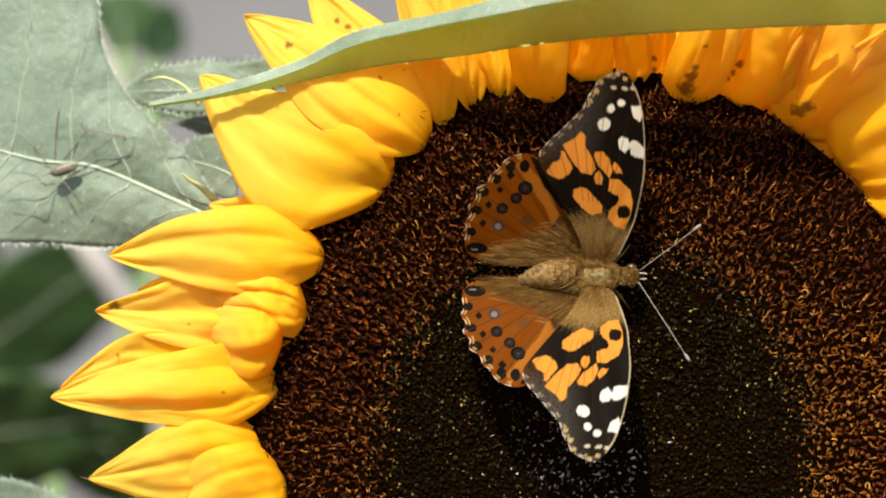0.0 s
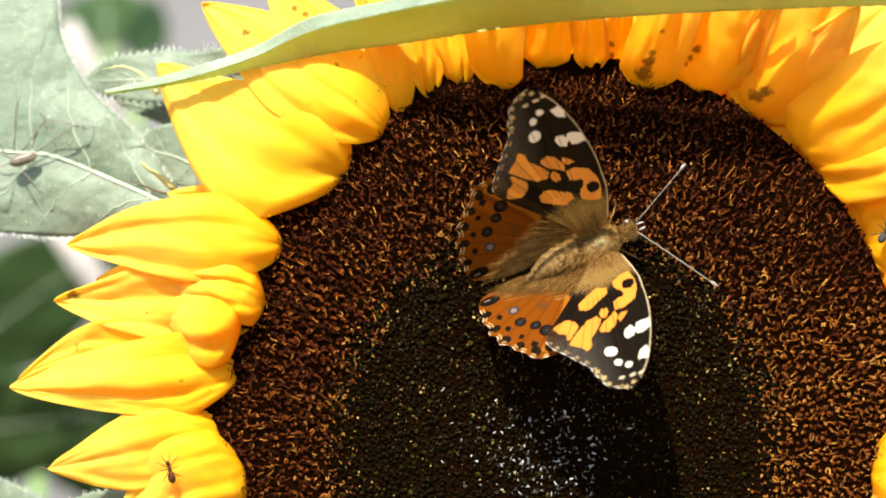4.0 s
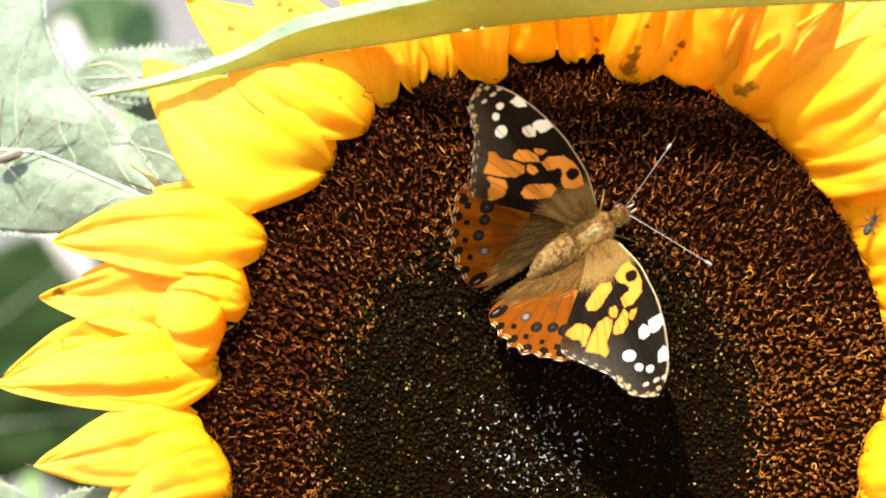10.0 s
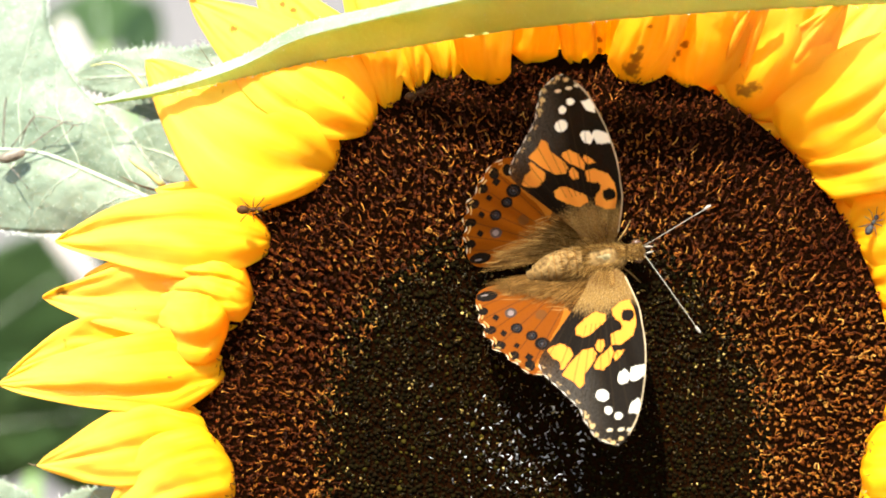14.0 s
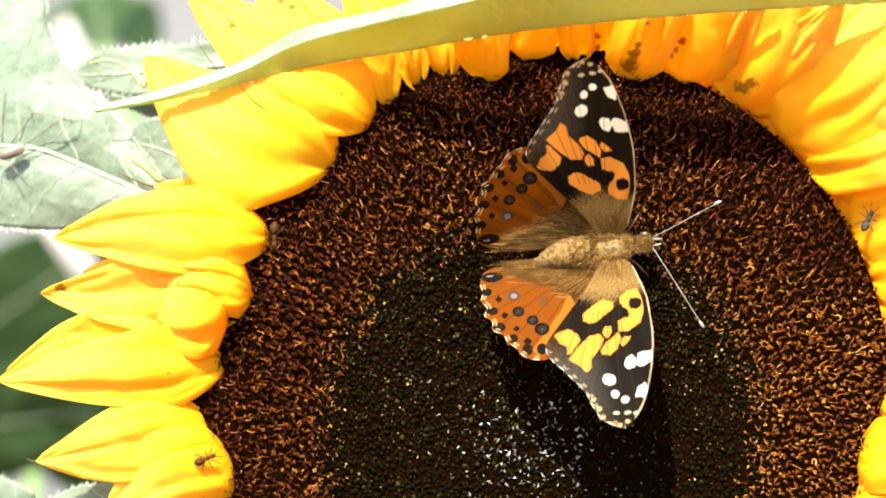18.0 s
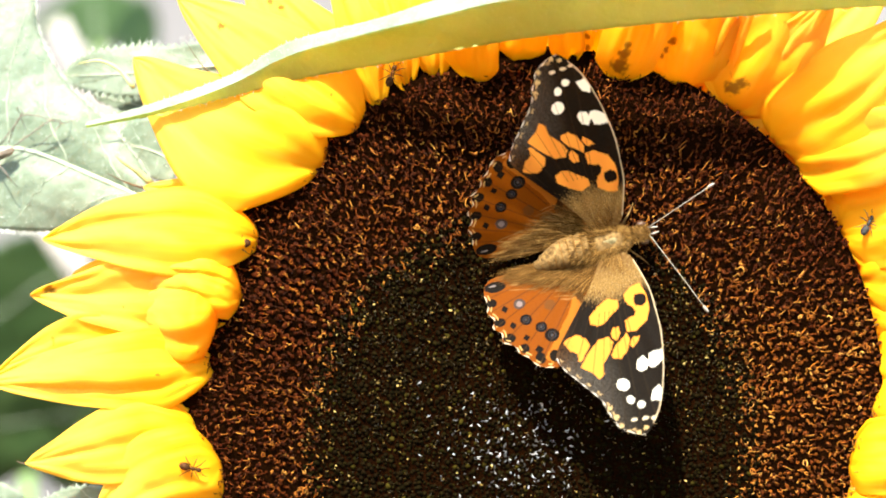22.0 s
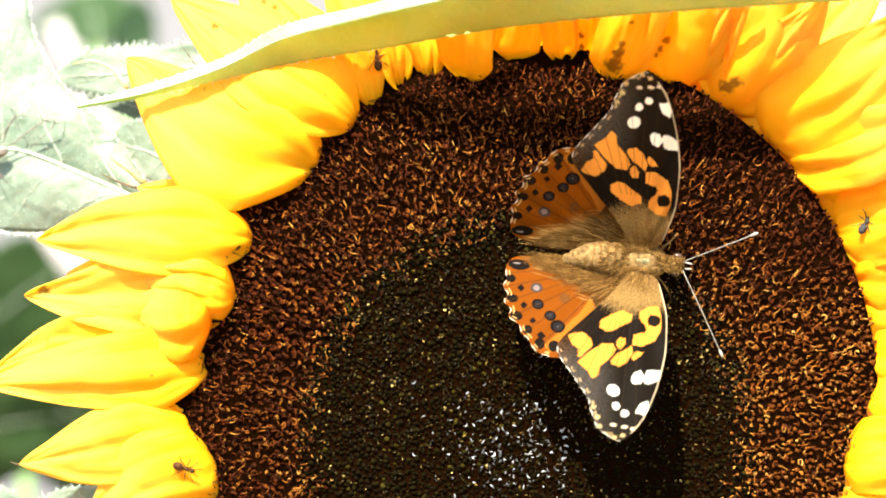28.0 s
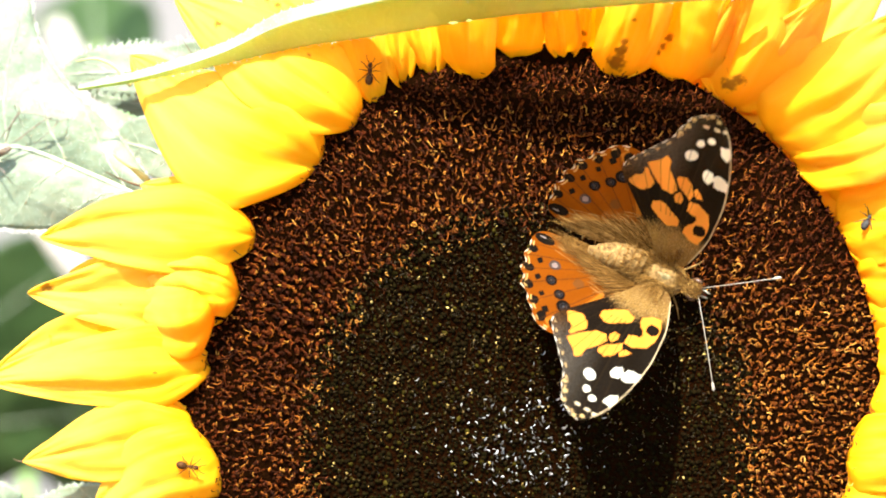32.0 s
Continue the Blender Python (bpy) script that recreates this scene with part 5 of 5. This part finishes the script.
# ---- what moves ----
# seconds, place on the drawing (x, y), heading, dihedral of forewings (left, right), their sweep, dihedral of hindwings, their sweep
FLIGHT = [
    (0, 941.3, 454.7, -1.2, 20.7, 34.3, 8.7, 3.2, 21.7, 26.3, 1.5, -0.4),
    (0.5, 953.9, 439.2, 4.1, 20.4, 36.3, 9.2, 5.7, 21.4, 35.9, 0.4, -0.8),
    (1, 962.7, 428.7, 7.9, 19.4, 34.9, 9.1, 3.7, 20.4, 32.3, 2.4, 0.9),
    (1.5, 991.2, 439.8, 10.8, 20.4, 32.5, 8.4, 4.6, 21.4, 29.9, 1.4, 1.3),
    (2, 996.1, 436.1, 12.4, 36.7, 47.7, 5.5, 2.6, 36.7, 41.2, 0.9, 0.4),
    (2.5, 995.4, 433.7, 14.7, 34.1, 44.8, 5, 2.5, 34.8, 39.5, 0.7, -0.6),
    (3, 1002.2, 427.9, 17.4, 44.5, 53.1, -1.9, -6.5, 38.4, 46.8, -0.1, -1.8),
    (3.5, 1013.9, 431.1, 20, 38.1, 52.3, -0.5, -4.1, 35.5, 43.3, -0.3, -3.7),
    (5.5, 1021.5, 430.2, 26.8, 55.7, 50, 0.5, -6.5, 45.4, 51, 1, -1.6),
    (6, 1023.7, 435.4, 22.3, 56.2, 48.9, -4.1, -3.5, 47.9, 47.9, -4.2, 1),
    (6.5, 1022.8, 430.6, 23.8, 43.7, 35.8, 1.1, -4.3, 39.3, 36.8, -1.1, -1),
    (7, 1024.9, 431.5, 24.1, 32.6, 31.8, 0, 0.1, 30.4, 25.9, -2.7, 1.1),
    (7.5, 1019.8, 431.9, 25, 34.2, 34.7, 0.6, -5.7, 31.3, 35.2, 0.6, 0.8),
    (8, 1021.3, 426.8, 29.9, 47.9, 51.7, -5, -5.6, 40.6, 48.8, -2.6, 1.5),
    (8.5, 1024.1, 428.5, 29.1, 46.3, 42.8, -1.8, -3.9, 38.9, 43.8, -0.8, 1.7),
    (9, 1029.4, 426, 28.2, 31.4, 37, -0.8, -1.6, 30.3, 38, -1.1, 2.7),
    (9.5, 1030.5, 419.6, 33.4, 35.4, 36.2, -4.4, -5.6, 32.6, 37.2, -1.2, 2.7),
    (10, 1034.2, 421.8, 31, 33.7, 41.6, -2.5, -4.9, 31.4, 42.6, -0.6, 1.5),
    (10.5, 1036.9, 422.9, 30, 36.5, 43.6, -1.1, -1.3, 34.3, 43.7, -0.9, 1.9),
    (11, 1037.3, 435.7, 25.1, 39.2, 39.9, -1.3, -5, 34, 40.9, -0.5, 0.3),
    (11.5, 1030.6, 436.1, 25.3, 42.3, 50.7, -3.1, -11, 35.4, 50.8, 0.5, -1.4),
    (12, 1040, 433.8, 27.3, 44.9, 54.2, -1.2, -4.3, 38.7, 53.4, 0.2, 0.1),
    (12.5, 1042.8, 440.3, 26.3, 46.9, 55.4, -2.4, -2.8, 40.3, 55.3, -1.8, 1.2),
    (13, 1037.7, 454.2, 14.1, 38.8, 39.2, -2.2, -4.6, 32.9, 39.3, -1.8, -0.9),
    (13.5, 1042.2, 455.2, 11.7, 30.9, 34.4, 0.9, -2.1, 26.5, 35.4, -1.5, -0.3),
    (14, 1046.4, 457.8, 9, 33, 33.8, -1, -1.5, 26, 34.8, -1.6, 1.2),
    (14.5, 1055.4, 465.6, -0.8, 31, 35.3, 0.8, 3.3, 24.8, 32.6, -5, 1.4),
    (16.5, 1063, 455, 0.4, 27.4, 37.5, -1, 2.2, 27.4, 34.5, 0, 1.3),
    (17, 1061.7, 456.2, 0.8, 28.1, 37.4, -1.1, 2.9, 28.1, 36.7, 0, 1.5),
    (17.5, 1061.9, 454, 5.5, 52.7, 50, -2.6, -0.4, 52.7, 47.1, 0.2, -0.7),
    (18, 1063.8, 446.9, 6.6, 31.4, 37.3, 1.6, 0.2, 32.4, 34.5, 1.8, -1.8),
    (18.5, 1063.5, 448.5, 7.5, 26.4, 30, 2.8, -0, 27.4, 30.4, 1.8, -3.5),
    (19, 1061.3, 449.2, 6.5, 26.6, 30.4, 2.8, 0, 27.6, 31.3, 1.3, -2.6),
    (19.5, 1058.5, 445.9, 4.4, 28.8, 30, 0.1, -1.7, 29.8, 31, 0.5, 1.1),
    (20, 1058.7, 446.4, 6.4, 27.4, 30.1, 1.7, -1.6, 28.4, 31.1, 2.1, 0.5),
    (20.5, 1062.7, 444.7, 7.4, 33.5, 35.2, 0.1, -3.2, 34.5, 35.2, 1.9, -0.1),
    (21, 1082.7, 434.8, 12.4, 30, 29.4, 1.7, -0.1, 31, 28.9, 0.5, -1.5),
    (21.5, 1078.6, 436.1, 12.8, 27.6, 28.9, 1.6, -0.5, 28.6, 29.9, 2.1, -0.9),
    (22, 1077.8, 437.2, 13.7, 29.2, 29.3, 0.2, -0.6, 30.2, 30.3, 0.8, -1.3),
    (22.5, 1084, 446.7, 10.5, 32.3, 31.3, 1.5, 0.3, 33.3, 32.3, 1, -1.9),
    (23, 1081.3, 446.5, 10.8, 33.3, 29, 1.1, -0.4, 34.3, 30, 1.1, -0.9),
    (23.5, 1085.2, 441.5, 13.4, 33.5, 28.4, -1, 0.5, 34.5, 29.4, -0.2, -0.8),
    (24, 1095.6, 441.4, 8.8, 37.2, 28.2, -1, 0.4, 38.2, 29.2, 0.3, 1.2),
    (24.4, 1107.3, 455.2, 7.7, 39, 32, -0.1, 1.2, 38, 32, 0.9, 0.9),
    (24.5, 1115.6, 465, 6.9, 50, 48, 0.6, 1.7, 45, 45, 1.3, 0.6),
    (24.6, 1127.3, 478.7, 5.8, 86, 46, 1.5, 2.5, 84, 46, 1.8, 0.3),
    (24.7, 1127.3, 478.7, 5.8, 66, 38, 1.5, 2.5, 62, 38, 1.8, 0.3),
    (24.8, 1128.9, 480.7, 5.7, 58, 32, 1.7, 2.6, 54, 33, 1.9, 0.2),
    (24.9, 1128.9, 480.7, 5.7, 54, 30, 1.7, 2.6, 49, 31, 1.9, 0.2),
    (25, 1128.9, 480.7, 5.7, 50.7, 28.8, 1.7, 2.6, 45.7, 29.8, 1.9, 0.2),
    (25.5, 1127.7, 478, -0.4, 39.1, 31.3, 2.7, 3.4, 37.6, 30.1, 1.2, 0.3),
    (27.5, 1138, 475, -8.8, 25.1, 27.8, 1.5, 2, 26.1, 28.8, 1.2, 1),
    (28, 1144.5, 466, -7, 33.5, 36.5, -2.7, 1.2, 34.5, 33.5, -2.3, -0.5),
    (28.5, 1143.9, 473, -8.4, 25.8, 29.3, 0.1, 2.9, 26.8, 30.3, -1, 0.9),
    (29, 1145.2, 481.8, -13, 25.3, 29.3, 0.9, 4, 26.3, 30.3, -1.1, 1.7),
    (29.5, 1149.8, 487.1, -13.7, 33.6, 32.1, 0.5, 1.8, 32.5, 33.1, -0.5, -0.4),
    (30, 1154.4, 495.8, -19.1, 29.9, 29, 1.9, 3.6, 29.6, 30, -0.3, 0.8),
    (30.5, 1161.1, 490.7, -20.9, 29.8, 28.5, 3.5, 2.3, 29.2, 29.5, 1.3, -0.3),
    (31, 1163.6, 489.1, -24.8, 27.7, 26.5, 5.4, 1.3, 27, 27.5, 2.6, -1.4),
    (31.5, 1176.5, 491.2, -23.3, 23.4, 27.5, 3, 1.2, 24.4, 28.5, 1.5, 0.8),
    (32, 1177.5, 490.4, -24.7, 44.5, 41.3, -3.1, -3.7, 36.9, 37.4, -1.5, -1.8),
]
# seconds, nod of the overhanging leaf
NOD = [
    (0.0, -4), (1.0, 0), (2.0, 0), (3.0, 6), (3.5, 0), (5.5, -10), (6.0, -4), (6.5, -4), (7.0, -11), (8.0, -11), (9.0, 0), (10.0, 3), (10.5, 9), (11.0, -5), (11.5, 3),
    (12.0, 9), (12.5, 20), (13.0, 10), (13.5, 30), (14.0, 15), (14.5, 12), (16.5, 9), (17.0, 45), (17.3, 88), (17.5, 96), (17.7, 80), (18.0, 30), (18.5, -5), (19.0, -2), (19.5, 20), (20.0, 8),
    (20.5, 22), (21.0, 42), (21.5, 24), (22.0, 50), (22.5, 35), (23.0, 62), (23.5, 42), (24.0, 30), (24.5, 28), (25.0, 18), (25.5, -5), (27.5, 8), (28.0, 22), (28.5, 10),
    (29.0, 15), (30.0, 10), (31.0, 10), (32.0, 0)]
# seconds, place (x, y, d) and heading of each ant on the drawing
WAYS = [
    (ANT_LOW, [(0.0, 232, 880, -60, 60), (1.0, 240, 856, -64, 60), (2.0, 257, 846, -70, 55), (3.5, 274, 831, -74, 55), (4.2, 284, 824, -76, 125), (4.9, 292, 826, -76, 200), (5.5, 298, 833, -76, 255), (6.0, 297, 832, -76, 248), (6.4, 298, 838, -76, 270), (6.8, 282, 866, -74, 310), (8.0, 290, 925, -40, 250), (14.5, 300, 925, -40, 80),
               (16.0, 345, 860, -70, 60), (17.0, 363, 816, -66, 40), (19.0, 370, 826, -64, 10), (21.0, 364, 833, -68, -10), (25.5, 360, 832, -68, -20), (32.0, 361, 834, -68, -10)]),
    (ANT_TOP, [(0.0, 630, 175, -40, 30), (1.0, 640, 182, -40, 60), (3.5, 640, 150, -40, 120), (8.0, 596, 60, -48, 100), (9.3, 608, 106, -50, -70), (10.0, 640, 158, -40, -60), (10.5, 690, 166, -36, -10),
               (13.0, 738, 180, -52, 0), (16.5, 740, 120, -40, 80), (18.5, 709, 70, -40, -70), (19.0, 714, 112, -46, 80), (20.0, 716, 128, -46, 80), (22.0, 716, 138, -46, 70), (24.0, 713, 130, -46, 100),
               (28.0, 700, 110, -46, 100), (30.5, 690, 120, -46, 90), (32.0, 682, 139, -46, 85)]),
    (ANT_MID, [(0.0, 330, 410, 60, -30), (11.5, 300, 380, 40, -30), (12.1, 288, 326, 16, -30), (12.5, 335, 330, -50, -30), (13.0, 392, 360, -98, -35), (13.5, 412, 368, -104, -25), (14.0, 446, 372, -104, 0), (14.5, 482, 356, -96, 20),
               (17.0, 500, 420, -26, -60), (21.0, 450, 440, -40, 180), (23.0, 436, 437, -44, 200), (28.0, 434, 446, -44, 200), (32.0, 430, 444, -44, 190)]),
    (ANT_SIDE, [(0.0, 1546, 406, -46, 60), (13.0, 1544, 396, -46, 60), (19.0, 1540, 396, -44, 65), (23.0, 1560, 404, -46, 60), (32.0, 1562, 400, -46, 60)]),
]


# seconds and dihedral of the forewings at beats between those rows
BEATS = [(0.2, 45), (0.3, 36), (0.4, 23), (0.7, 44), (0.8, 43), (1.2, 42), (1.4, 23), (1.8, 33), (2.8, 33), (3.2, 40), (5.7, 31), (5.9, 56), (6.2, 48), (6.3, 34), (6.7, 44), (7.2, 38), (7.7, 31),
         (7.9, 49), (8.1, 43), (8.3, 36), (8.7, 47), (9.2, 47), (9.7, 43), (10.2, 43), (10.7, 44), (11.2, 36), (11.7, 34), (12.2, 37), (12.7, 40), (13.2, 36), (13.7, 29), (17.2, 29), (17.4, 46),
         (17.6, 46), (17.7, 42)]


def with_beats(rows, beats):
    """The rows, with a row for each beat between them."""
    out = list(rows)
    for t, lift in beats:
        a = max((r for r in rows if r[0] <= t), key=lambda r: r[0])
        b = min((r for r in rows if r[0] > t), key=lambda r: r[0])
        f = (t - a[0]) / (b[0] - a[0])
        r = [p + (w - p) * f for p, w in zip(a, b)]
        r[0], r[4], r[5], r[8], r[9] = t, lift, lift, lift - 3, lift - 2
        out.append(tuple(r))
    return sorted(out)


FLIGHT = with_beats(FLIGHT, BEATS)


def smooth_rows(rows):
    """Headings without jumps of more than half a turn."""
    out, last = [], None
    for r in rows:
        h = r[-1]
        while last is not None and h - last > 180:
            h -= 360
        while last is not None and last - h > 180:
            h += 360
        last = h
        out.append((*r[:-1], h))
    return out


def motions():
    upright = pose(0, 0, 0, 90, 0, 0)
    walk(BUTTERFLY, [(t, Matrix.Translation(plan(x, y, -30)) @ upright @ pose(0, 0, 0, 0, 0, h)) for t, x, y, h, *_ in FLIGHT])
    root_f, root_h = Vector((10, 14, 16)) * U, Vector((-14, 12, -3)) * U
    for ob, side, root, a, s in ((FORE_L, 1, root_f, 4, 6), (FORE_R, -1, root_f, 5, 7), (HIND_L, 1, root_h, 8, 10), (HIND_R, -1, root_h, 9, 11)):
        p = (root.x, side * root.y, root.z)
        walk(ob, [(r[0], pose(*p) @ pose(0, 0, 0, side * r[a]) @ pose(0, 0, 0, 0, 0, -side * r[s])) for r in FLIGHT])
    for ob, side, turns in ((ANTENNA_L, 1, ((0, 40), (0.5, 38), (9.0, 25), (16.4, 23), (17.0, 34), (17.6, 23), (23.0, 21), (30.0, 32), (32.0, 33))), (ANTENNA_R, -1, ((0, -56), (0.5, -55), (9.0, -62), (16.4, -64), (17.0, -56), (17.6, -64), (23.0, -67), (30.0, -57), (32.0, -57)))):
        walk(ob, [(t, pose(90 * U, side * 7 * U, 16 * U, 0, 0, h)) for t, h in turns])
    walk(TOP_LEAF, [(t, Matrix.Translation(PIVOT) @ pose(0, 0, 0, 0, -math.degrees(n / 1475), 0)) for t, n in NOD])
    for ob, way in WAYS:
        dense = []
        rows = smooth_rows(way)
        for r, nxt in zip(rows, rows[1:]):
            dense.append(r)
            steps = int(abs(nxt[4] - r[4]) // 60)
            for k in range(1, steps + 1):
                f = k / (steps + 1)
                dense.append(tuple(a + (b - a) * f for a, b in zip(r, nxt)))
        dense.append(rows[-1])
        walk(ob, [(t, Matrix.Translation(at(x, y, d)) @ upright @ pose(0, 0, 0, 0, 0, h)) for t, x, y, d, h in dense])


motions()
